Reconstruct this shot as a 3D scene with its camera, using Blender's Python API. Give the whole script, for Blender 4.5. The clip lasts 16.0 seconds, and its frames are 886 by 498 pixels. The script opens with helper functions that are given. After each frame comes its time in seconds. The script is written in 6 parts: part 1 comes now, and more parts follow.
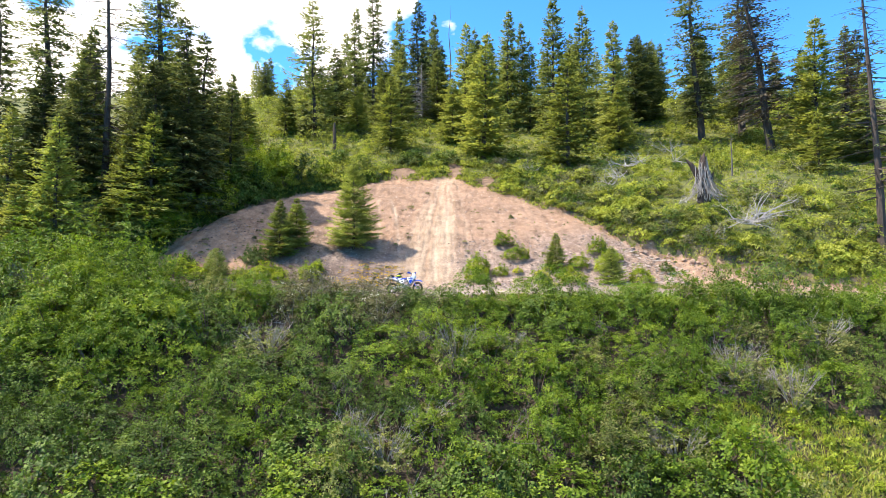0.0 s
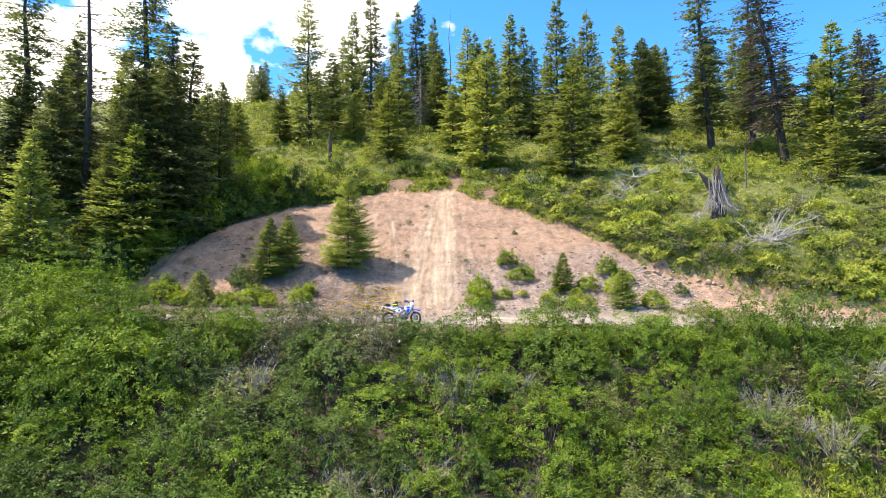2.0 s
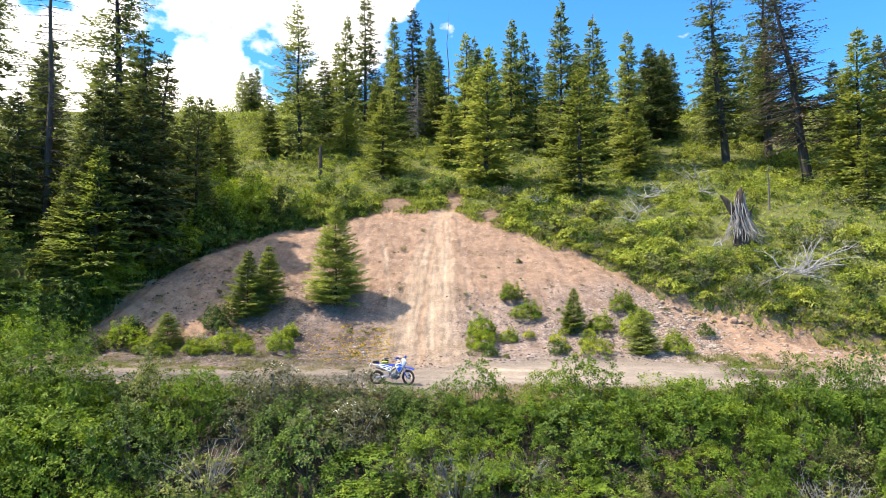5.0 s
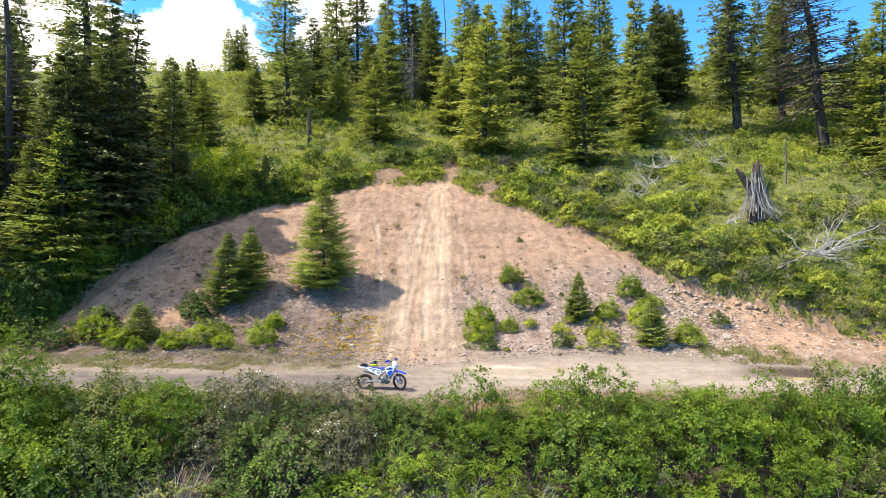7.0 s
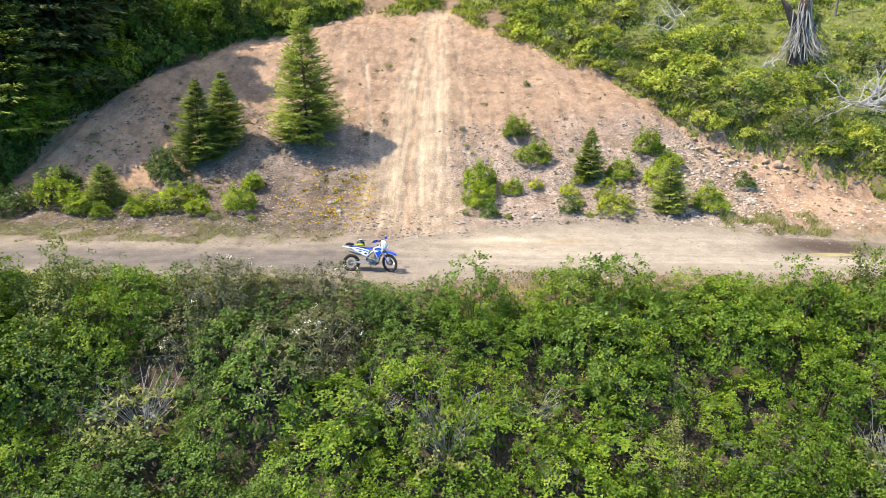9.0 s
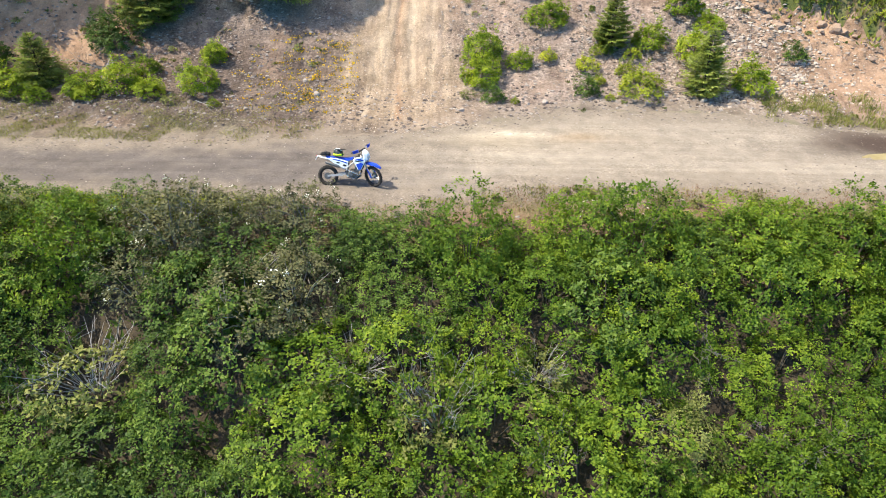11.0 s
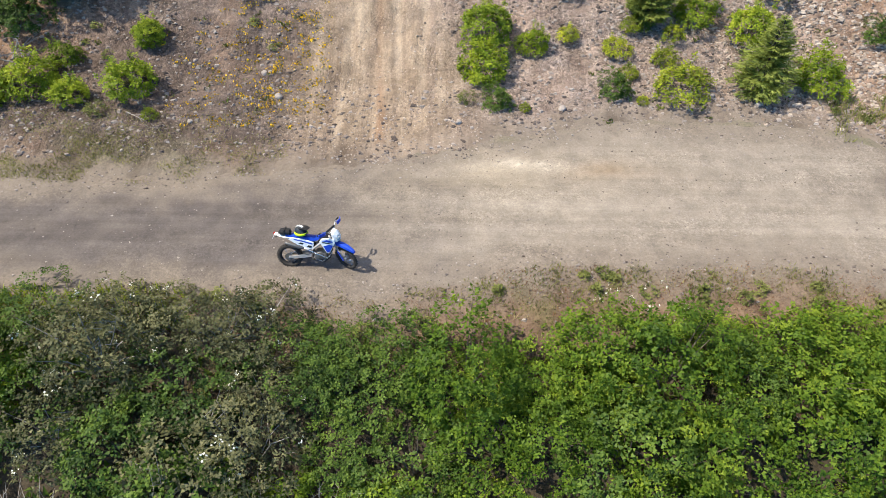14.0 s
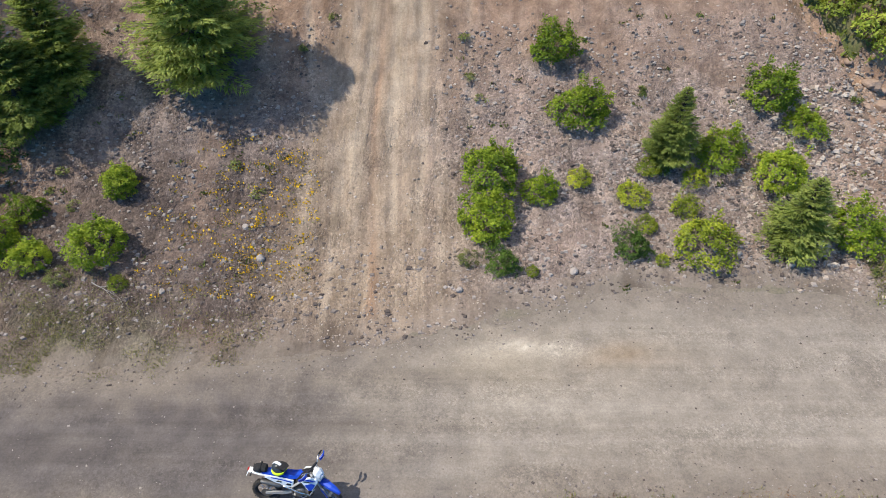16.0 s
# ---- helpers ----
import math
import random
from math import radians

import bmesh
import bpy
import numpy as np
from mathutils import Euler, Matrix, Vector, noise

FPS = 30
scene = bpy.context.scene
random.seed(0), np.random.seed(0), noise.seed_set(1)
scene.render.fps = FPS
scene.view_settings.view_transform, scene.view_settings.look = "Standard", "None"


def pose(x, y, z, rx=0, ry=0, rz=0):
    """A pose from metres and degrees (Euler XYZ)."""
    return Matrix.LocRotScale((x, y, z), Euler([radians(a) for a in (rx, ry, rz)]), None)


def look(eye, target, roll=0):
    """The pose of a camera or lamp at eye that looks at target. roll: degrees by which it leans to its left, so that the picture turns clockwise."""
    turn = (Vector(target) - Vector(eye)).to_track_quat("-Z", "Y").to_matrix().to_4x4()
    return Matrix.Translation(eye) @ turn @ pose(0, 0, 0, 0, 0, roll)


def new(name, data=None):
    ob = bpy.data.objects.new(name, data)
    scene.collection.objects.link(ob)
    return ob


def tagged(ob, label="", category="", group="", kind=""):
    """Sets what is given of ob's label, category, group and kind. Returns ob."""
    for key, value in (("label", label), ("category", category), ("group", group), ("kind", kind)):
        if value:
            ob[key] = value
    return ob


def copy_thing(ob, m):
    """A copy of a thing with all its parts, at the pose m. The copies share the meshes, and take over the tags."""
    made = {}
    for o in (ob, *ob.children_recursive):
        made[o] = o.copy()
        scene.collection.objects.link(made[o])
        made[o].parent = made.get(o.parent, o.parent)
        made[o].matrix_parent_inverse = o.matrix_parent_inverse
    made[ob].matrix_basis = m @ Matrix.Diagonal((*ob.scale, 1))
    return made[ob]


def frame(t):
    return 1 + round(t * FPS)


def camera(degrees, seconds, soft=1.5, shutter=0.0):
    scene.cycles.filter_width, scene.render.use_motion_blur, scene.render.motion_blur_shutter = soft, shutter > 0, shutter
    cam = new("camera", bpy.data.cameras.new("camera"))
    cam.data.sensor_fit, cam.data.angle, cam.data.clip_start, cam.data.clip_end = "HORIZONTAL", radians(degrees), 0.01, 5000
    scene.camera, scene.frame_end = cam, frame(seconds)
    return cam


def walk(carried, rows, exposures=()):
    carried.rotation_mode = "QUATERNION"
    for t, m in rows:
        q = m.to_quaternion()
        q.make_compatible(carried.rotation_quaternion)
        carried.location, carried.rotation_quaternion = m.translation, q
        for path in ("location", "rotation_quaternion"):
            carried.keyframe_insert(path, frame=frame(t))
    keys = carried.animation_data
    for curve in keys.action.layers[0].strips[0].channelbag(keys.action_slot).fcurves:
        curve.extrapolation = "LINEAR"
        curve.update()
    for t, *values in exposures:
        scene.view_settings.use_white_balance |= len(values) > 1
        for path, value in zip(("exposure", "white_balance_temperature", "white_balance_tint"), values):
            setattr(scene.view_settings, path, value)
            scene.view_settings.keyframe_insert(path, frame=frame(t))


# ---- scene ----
cam = camera(69.8, 16.0, soft=0.5)
METRES, EYE, TILT, LEAN, TURN = 35.0, 0.70, 3.0, 0.0, 0.0
ROWS = [
    (0.0, 0.0, 0.0, 0.0, 0.0, -0.0, -0.0),
    (0.5, -0.0001, 0.0209, 0.0105, -0.02, 0.01, 0.01),
    (1.0, 0.0001, 0.0419, 0.021, -0.02, 0.02, 0.01),
    (1.5, 0.0001, 0.0634, 0.031, -0.03, 0.05, 0.01),
    (2.0, -0.0007, 0.0842, 0.0411, -0.03, 0.07, 0.02),
    (2.5, -0.0001, 0.1053, 0.0513, -0.04, 0.11, 0.03),
    (3.0, 0.0012, 0.1268, 0.0618, -0.05, 0.14, 0.05),
    (3.5, 0.0022, 0.1492, 0.072, -0.06, 0.18, 0.07),
    (4.0, 0.0025, 0.1719, 0.0823, -0.08, 0.21, 0.08),
    (4.5, 0.0025, 0.195, 0.094, -0.08, 0.23, 0.11),
    (7.0, 0.0065, 0.3071, 0.1502, -0.36, -3.68, 0.16),
    (7.5, 0.0079, 0.3318, 0.1584, -0.36, -7.61, 0.09),
    (8.0, 0.0102, 0.3593, 0.1682, -0.32, -11.59, 0.05),
    (8.5, 0.012, 0.388, 0.177, -0.28, -15.5, 0.02),
    (9.0, 0.0136, 0.4189, 0.1861, -0.26, -19.36, -0.02),
    (9.5, 0.0157, 0.4508, 0.1959, -0.21, -23.23, -0.08),
    (10.0, 0.0178, 0.4837, 0.2062, -0.17, -27.06, -0.12),
    (12.5, 0.0262, 0.6609, 0.2638, 0.0, -44.75, -0.26),
    (13.0, 0.0275, 0.6975, 0.2771, 0.01, -46.24, -0.29),
    (13.5, 0.0284, 0.7345, 0.2904, 0.04, -47.5, -0.31),
    (14.0, 0.029, 0.7722, 0.304, 0.05, -48.49, -0.34),
    (14.5, 0.0288, 0.8105, 0.3177, 0.06, -48.55, -0.33),
    (15.0, 0.0283, 0.8489, 0.3323, 0.06, -48.4, -0.3),
    (15.5, 0.0291, 0.888, 0.3473, 0.11, -48.28, -0.24),
    (16.0, 0.0307, 0.9285, 0.363, 0.13, -48.22, -0.23),
]
walk(cam, [(t, pose(0, 0, EYE, TILT, LEAN, TURN) @ pose(METRES * x, METRES * y, METRES * z, 90 + pitch, roll, yaw)) for t, x, y, z, yaw, pitch, roll in ROWS],
     exposures=[(0.0, 1.40, 6900, 15), (4.5, 1.24, 6900, 14), (7.0, 1.24, 7000, 12), (8.0, 1.34, 7000, 11), (9.5, 1.28, 6980, 8), (12.5, 0.94, 6800, 8), (14.0, 0.74, 6650, 9), (15.2, 0.58, 6450, 10), (16.0, 0.42, 6250, 10)])

# ---- world and sun ----
SUN_WAY = Vector((-0.56, -0.03, 0.83)).normalized()       # towards the sun
world = bpy.data.worlds.new("sky")
scene.world = world
world.use_nodes = True
wn, wl = world.node_tree.nodes, world.node_tree.links
wn.clear()
w_out = wn.new("ShaderNodeOutputWorld")
w_sky = wn.new("ShaderNodeTexSky")
w_sky.sky_type = "NISHITA"
w_sky.sun_disc = False
w_sky.sun_elevation = math.asin(SUN_WAY.z)
w_sky.sun_rotation = radians(270)
w_sky.altitude = 1200
w_sky.air_density, w_sky.dust_density, w_sky.ozone_density = 1.0, 0.3, 2.0
w_blue = wn.new("ShaderNodeBackground")
w_blue.inputs["Strength"].default_value = 0.16
w_tint = wn.new("ShaderNodeMix")
w_tint.data_type, w_tint.blend_type = "RGBA", "MULTIPLY"
w_tint.inputs[0].default_value = 1.0
w_tint.inputs[7].default_value = (0.23, 0.67, 1.02, 1)      # deep clear mountain blue
wl.new(w_sky.outputs[0], w_tint.inputs[6])
wl.new(w_tint.outputs[2], w_blue.inputs["Color"])
w_co = wn.new("ShaderNodeTexCoord")


def w_math(op, a, b=0.0, c=0.0, clamp=False):
    n = wn.new("ShaderNodeMath")
    n.operation, n.use_clamp = op, clamp
    for sock, val in zip(n.inputs, (a, b, c)):
        if isinstance(val, (int, float)):
            sock.default_value = val
        else:
            wl.new(val, sock)
    return n.outputs[0]


def w_puffs(scale, detail, stretch, shift):
    mp = wn.new("ShaderNodeMapping")
    mp.inputs["Scale"].default_value, mp.inputs["Location"].default_value = stretch, shift
    wl.new(w_co.outputs["Generated"], mp.inputs["Vector"])
    n = wn.new("ShaderNodeTexNoise")
    n.inputs["Scale"].default_value, n.inputs["Detail"].default_value, n.inputs["Roughness"].default_value = scale, detail, 0.55
    wl.new(mp.outputs[0], n.inputs["Vector"])
    return n.outputs["Fac"]


# broken cumulus: a bank of cloud in the north-west, small puffs to the east of it, more added unseen overhead for fill
w_sep = wn.new("ShaderNodeSeparateXYZ")
wl.new(w_co.outputs["Generated"], w_sep.inputs[0])
# extra cloud overhead, out of view, added to whiten and lift the fill light
w_fill_cloud = w_math("MULTIPLY", w_math("MAXIMUM", w_math("SUBTRACT", w_sep.outputs["Z"], 0.45), 0.0), 0.85)
w_cover = w_math("ADD", w_math("MULTIPLY_ADD", w_puffs(6.0, 8, (1, 1, 1.5), (3.1, 0.4, 0.2)), 1.5, -0.45), w_fill_cloud)
for bx, bz, br in ((-0.50, 0.43, 0.32), (-0.62, 0.24, 0.20), (-0.14, 0.46, 0.17), (-0.22, 0.60, 0.30), (0.005, 0.38, 0.055), (0.53, 0.31, 0.07), (-0.70, 0.40, 0.30)):
    w_off = wn.new("ShaderNodeVectorMath")
    w_off.operation = "DISTANCE"
    wl.new(w_co.outputs["Generated"], w_off.inputs[0])
    w_off.inputs[1].default_value = Vector((bx, 1.0, bz)).normalized()
    w_near = w_math("SUBTRACT", 1.0, w_math("DIVIDE", w_off.outputs["Value"], br), clamp=True)
    w_cover = w_math("ADD", w_cover, w_math("MULTIPLY", w_math("MINIMUM", w_near, 0.5), 0.37))
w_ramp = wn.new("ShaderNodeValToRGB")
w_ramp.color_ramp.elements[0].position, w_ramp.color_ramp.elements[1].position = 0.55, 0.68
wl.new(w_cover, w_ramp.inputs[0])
w_grey = wn.new("ShaderNodeValToRGB")
w_grey.color_ramp.elements[0].position, w_grey.color_ramp.elements[0].color = 0.36, (0.86, 0.84, 0.82, 1)
w_grey.color_ramp.elements[1].position, w_grey.color_ramp.elements[1].color = 0.56, (1.0, 0.965, 0.91, 1)
wl.new(w_puffs(9.0, 6, (1, 1, 1.6), (0.7, 2.2, 1.1)), w_grey.inputs[0])
w_white = wn.new("ShaderNodeBackground")
w_white.inputs["Strength"].default_value = 0.98
wl.new(w_grey.outputs[0], w_white.inputs["Color"])
w_mix = wn.new("ShaderNodeMixShader")
wl.new(w_ramp.outputs[0], w_mix.inputs[0])
wl.new(w_blue.outputs[0], w_mix.inputs[1])
wl.new(w_white.outputs[0], w_mix.inputs[2])
wl.new(w_mix.outputs[0], w_out.inputs[0])

sun = new("sun", bpy.data.lights.new("sun", "SUN"))
sun.data.energy, sun.data.angle, sun.data.color = 4.4, radians(0.6), (1.0, 0.92, 0.77)
sun.matrix_world = look(SUN_WAY * 100, (0, 0, 0))


# ---- materials ----
def material(name, rough=0.8, metal=0.0):
    m = bpy.data.materials.new(name)
    m.use_nodes = True
    b = m.node_tree.nodes["Principled BSDF"]
    b.inputs["Roughness"].default_value, b.inputs["Metallic"].default_value = rough, metal
    b.inputs["Specular IOR Level"].default_value = 0.3
    return m, m.node_tree.nodes, m.node_tree.links, b


def add_noise(nodes, links, scale, detail=5, rough=0.6, stretch=None, space="Object"):
    tc = nodes.new("ShaderNodeTexCoord")
    mp = nodes.new("ShaderNodeMapping")
    mp.inputs["Scale"].default_value = stretch or (1, 1, 1)
    links.new(tc.outputs[space], mp.inputs["Vector"])
    n = nodes.new("ShaderNodeTexNoise")
    n.inputs["Scale"].default_value, n.inputs["Detail"].default_value, n.inputs["Roughness"].default_value = scale, detail, rough
    links.new(mp.outputs[0], n.inputs["Vector"])
    return n.outputs["Fac"]


def pebbles(nodes, links, scale):
    """Small stones lying close: a random shade for each, and their relief."""
    tc = nodes.new("ShaderNodeTexCoord")
    warp = nodes.new("ShaderNodeTexNoise")
    warp.inputs["Scale"].default_value = scale * 0.7
    links.new(tc.outputs["Object"], warp.inputs["Vector"])
    add = nodes.new("ShaderNodeVectorMath")
    add.operation = "MULTIPLY_ADD"
    add.inputs[1].default_value = (0.06, 0.06, 0.06)
    links.new(warp.outputs["Color"], add.inputs[0])
    links.new(tc.outputs["Object"], add.inputs[2])
    cells = nodes.new("ShaderNodeTexVoronoi")
    cells.inputs["Scale"].default_value = scale
    links.new(add.outputs[0], cells.inputs["Vector"])
    sep = nodes.new("ShaderNodeSeparateColor")
    links.new(cells.outputs["Color"], sep.inputs[0])
    return sep.outputs[0], cells.outputs["Distance"]


def ramp(nodes, links, fac, *stops):
    r = nodes.new("ShaderNodeValToRGB")
    e = r.color_ramp.elements
    while len(e) < len(stops):
        e.new(0.5)
    for el, (p, c) in zip(e, stops):
        el.position = p
        el.color = (*c, 1) if len(c) == 3 else c
    links.new(fac, r.inputs[0])
    return r.outputs[0]


def mixed(nodes, links, fac, a, b, blend="MIX"):
    n = nodes.new("ShaderNodeMix")
    n.data_type, n.blend_type = "RGBA", blend
    for sock, val in ((n.inputs[0], fac), (n.inputs[6], a), (n.inputs[7], b)):
        if isinstance(val, (int, float)):
            sock.default_value = val
        elif isinstance(val, tuple):
            sock.default_value = (*val, 1)
        else:
            links.new(val, sock)
    return n.outputs[2]


def calc(nodes, links, op, a, b=0.0, c=0.0, clamp=False):
    n = nodes.new("ShaderNodeMath")
    n.operation, n.use_clamp = op, clamp
    for sock, val in zip(n.inputs, (a, b, c)):
        if isinstance(val, (int, float)):
            sock.default_value = val
        else:
            links.new(val, sock)
    return n.outputs[0]


def attribute(nodes, name):
    n = nodes.new("ShaderNodeAttribute")
    n.attribute_name = name
    return n.outputs["Fac"]


def bump(nodes, links, b, height, strength=0.4, distance=0.02):
    n = nodes.new("ShaderNodeBump")
    n.inputs["Strength"].default_value, n.inputs["Distance"].default_value = strength, distance
    links.new(height, n.inputs["Height"])
    links.new(n.outputs[0], b.inputs["Normal"])


def plain(name, colour, rough=0.6, metal=0.0, vary=0.25, scale=6.0, relief=0.15):
    """Paint, metal, wood and the like: one colour with grain and wear at two scales."""
    m, nodes, links, b = material(name, rough, metal)
    fine = add_noise(nodes, links, scale * 6, 4)
    broad = add_noise(nodes, links, scale, 4)
    dark = tuple(c * (1 - vary) for c in colour)
    pale = tuple(min(1, c * (1 + vary)) for c in colour)
    base = ramp(nodes, links, broad, (0.3, dark), (0.7, pale))
    links.new(mixed(nodes, links, 0.35, base, ramp(nodes, links, fine, (0.3, dark), (0.7, pale))), b.inputs["Base Color"])
    bump(nodes, links, b, fine, relief, 0.004)
    return m


def leaf_material(name, dark, mid, pale, through_light=0.3, rough=0.55, own=0.40):
    """Leaves: each leaf and each plant has its own shade of green, and lets some light through."""
    m, nodes, links, b = material(name, rough)
    geo = nodes.new("ShaderNodeNewGeometry")
    info = nodes.new("ShaderNodeObjectInfo")
    spot = nodes.new("ShaderNodeTexNoise")
    spot.inputs["Scale"].default_value, spot.inputs["Detail"].default_value = 1.6, 3
    links.new(geo.outputs["Position"], spot.inputs["Vector"])
    r = calc(nodes, links, "MULTIPLY_ADD", geo.outputs["Random Per Island"], own, calc(nodes, links, "MULTIPLY", info.outputs["Random"], 0.36))
    r = calc(nodes, links, "ADD", r, calc(nodes, links, "MULTIPLY_ADD", spot.outputs["Fac"], 1.5, -0.63 + (0.40 - own) / 2))
    b.inputs["Specular IOR Level"].default_value = 0.20
    col = ramp(nodes, links, r, (0.12, dark), (0.5, mid), (0.92, pale))
    links.new(col, b.inputs["Base Color"])
    tr = nodes.new("ShaderNodeBsdfTranslucent")
    links.new(mixed(nodes, links, 1.0, col, (1.08, 1.12, 0.62), "MULTIPLY"), tr.inputs["Color"])
    mix = nodes.new("ShaderNodeMixShader")
    mix.inputs[0].default_value = through_light
    links.new(b.outputs[0], mix.inputs[1])
    links.new(tr.outputs[0], mix.inputs[2])
    links.new(mix.outputs[0], nodes["Material Output"].inputs["Surface"])
    return m


BORDER = (0.165, 0.136, 0.111)        # loose dirt where road, bank and verge run into one another


def bank_material():
    m, nodes, links, b = material("dirt_bank", 0.95)
    big = add_noise(nodes, links, 0.35, 5)
    mid = add_noise(nodes, links, 2.2, 6, 0.65)
    fine = add_noise(nodes, links, 16, 6, 0.7)
    streak = add_noise(nodes, links, 1.0, 5, 0.65, (2.6, 0.16, 0.3))
    col = ramp(nodes, links, mid, (0.3, (0.180, 0.115, 0.081)), (0.55, (0.238, 0.159, 0.113)), (0.75, (0.284, 0.201, 0.148)))
    gravel = ramp(nodes, links, mid, (0.3, (0.185, 0.137, 0.118)), (0.55, (0.255, 0.200, 0.172)), (0.78, (0.325, 0.268, 0.236)))
    g = calc(nodes, links, "MULTIPLY_ADD", attribute(nodes, "gravel"), 1.3, calc(nodes, links, "MULTIPLY_ADD", big, 1.0, -0.65), clamp=True)
    # gravel on the left darker: weathered stone, with dimmer light there painted in
    gravel = mixed(nodes, links, attribute(nodes, "left_shade"), gravel, mixed(nodes, links, 1.0, gravel, (0.41, 0.395, 0.395), "MULTIPLY"))
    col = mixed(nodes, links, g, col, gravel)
    orange = ramp(nodes, links, mid, (0.3, (0.235, 0.142, 0.090)), (0.7, (0.350, 0.232, 0.155)))
    o = calc(nodes, links, "MULTIPLY", attribute(nodes, "orange"), ramp(nodes, links, big, (0.32, (0.15,) * 3), (0.62, (1.0,) * 3)), clamp=True)
    col = mixed(nodes, links, o, col, orange)
    tr = calc(nodes, links, "MULTIPLY", attribute(nodes, "track"), ramp(nodes, links, streak, (0.30, (0.5,) * 3), (0.6, (1.0,) * 3)), clamp=True)
    col = mixed(nodes, links, tr, col, ramp(nodes, links, streak, (0.35, (0.255, 0.190, 0.134)), (0.52, (0.285, 0.218, 0.158)), (0.66, (0.325, 0.256, 0.190))))
    col = mixed(nodes, links, calc(nodes, links, "MULTIPLY", attribute(nodes, "rut"), 0.72), col, (0.335, 0.268, 0.205))
    col = mixed(nodes, links, calc(nodes, links, "MULTIPLY", attribute(nodes, "red"), 0.8), col, (0.215, 0.130, 0.082))
    g2 = calc(nodes, links, "MULTIPLY_ADD", attribute(nodes, "green"), 1.2, calc(nodes, links, "MULTIPLY_ADD", mid, 2.2, -1.5), clamp=True)
    col = mixed(nodes, links, calc(nodes, links, "MULTIPLY", g2, attribute(nodes, "green")), col, ramp(nodes, links, fine, (0.35, (0.085, 0.080, 0.042)), (0.65, (0.150, 0.138, 0.075))))
    col = mixed(nodes, links, calc(nodes, links, "MULTIPLY", attribute(nodes, "edge"), calc(nodes, links, "SUBTRACT", 1.0, tr)), col, BORDER)
    col = mixed(nodes, links, 0.28, col, ramp(nodes, links, fine, (0.34, (0.34,) * 3), (0.60, (0.74,) * 3)), "OVERLAY")
    rill = add_noise(nodes, links, 1.0, 6, 0.7, (1.5, 0.22, 0.3))
    col = mixed(nodes, links, 1.0, col, ramp(nodes, links, rill, (0.34, (0.74, 0.72, 0.70)), (0.50, (1.0,) * 3), (0.70, (1.16, 1.15, 1.12))), "MULTIPLY")
    col = mixed(nodes, links, 1.0, col, ramp(nodes, links, add_noise(nodes, links, 0.8, 7, 0.7), (0.36, (0.70, 0.68, 0.66)), (0.52, (1.0,) * 3), (0.68, (1.14,) * 3)), "MULTIPLY")
    shade, dome_h = pebbles(nodes, links, 11.0)
    shade2, dome_h2 = pebbles(nodes, links, 24.0)
    stony = calc(nodes, links, "MULTIPLY_ADD", attribute(nodes, "gravel"), 0.80, 0.14)
    stony = calc(nodes, links, "MULTIPLY", stony, calc(nodes, links, "MULTIPLY_ADD", tr, -0.7, 1.0), clamp=True)
    stony = calc(nodes, links, "MULTIPLY", stony, calc(nodes, links, "MULTIPLY_ADD", attribute(nodes, "edge"), -0.95, 1.0), clamp=True)
    stony = calc(nodes, links, "MULTIPLY", stony, ramp(nodes, links, add_noise(nodes, links, 0.9, 4), (0.35, (0.45,) * 3), (0.6, (1.0,) * 3)))
    col = mixed(nodes, links, stony, col, mixed(nodes, links, 1.0, col, ramp(nodes, links, shade, (0.0, (0.62,) * 3), (0.55, (0.98,) * 3), (1.0, (1.50, 1.48, 1.46))), "MULTIPLY"))
    col = mixed(nodes, links, stony, col, mixed(nodes, links, 1.0, col, ramp(nodes, links, shade2, (0.0, (0.68,) * 3), (0.55, (1.0,) * 3), (1.0, (1.40,) * 3)), "MULTIPLY"))
    links.new(col, b.inputs["Base Color"])
    stones_h = calc(nodes, links, "MULTIPLY", calc(nodes, links, "ADD", dome_h, dome_h2), calc(nodes, links, "MULTIPLY", stony, -1.2))
    bump(nodes, links, b, calc(nodes, links, "ADD", stones_h, calc(nodes, links, "MULTIPLY_ADD", fine, 0.45, mid)), 0.75, 0.07)
    return m


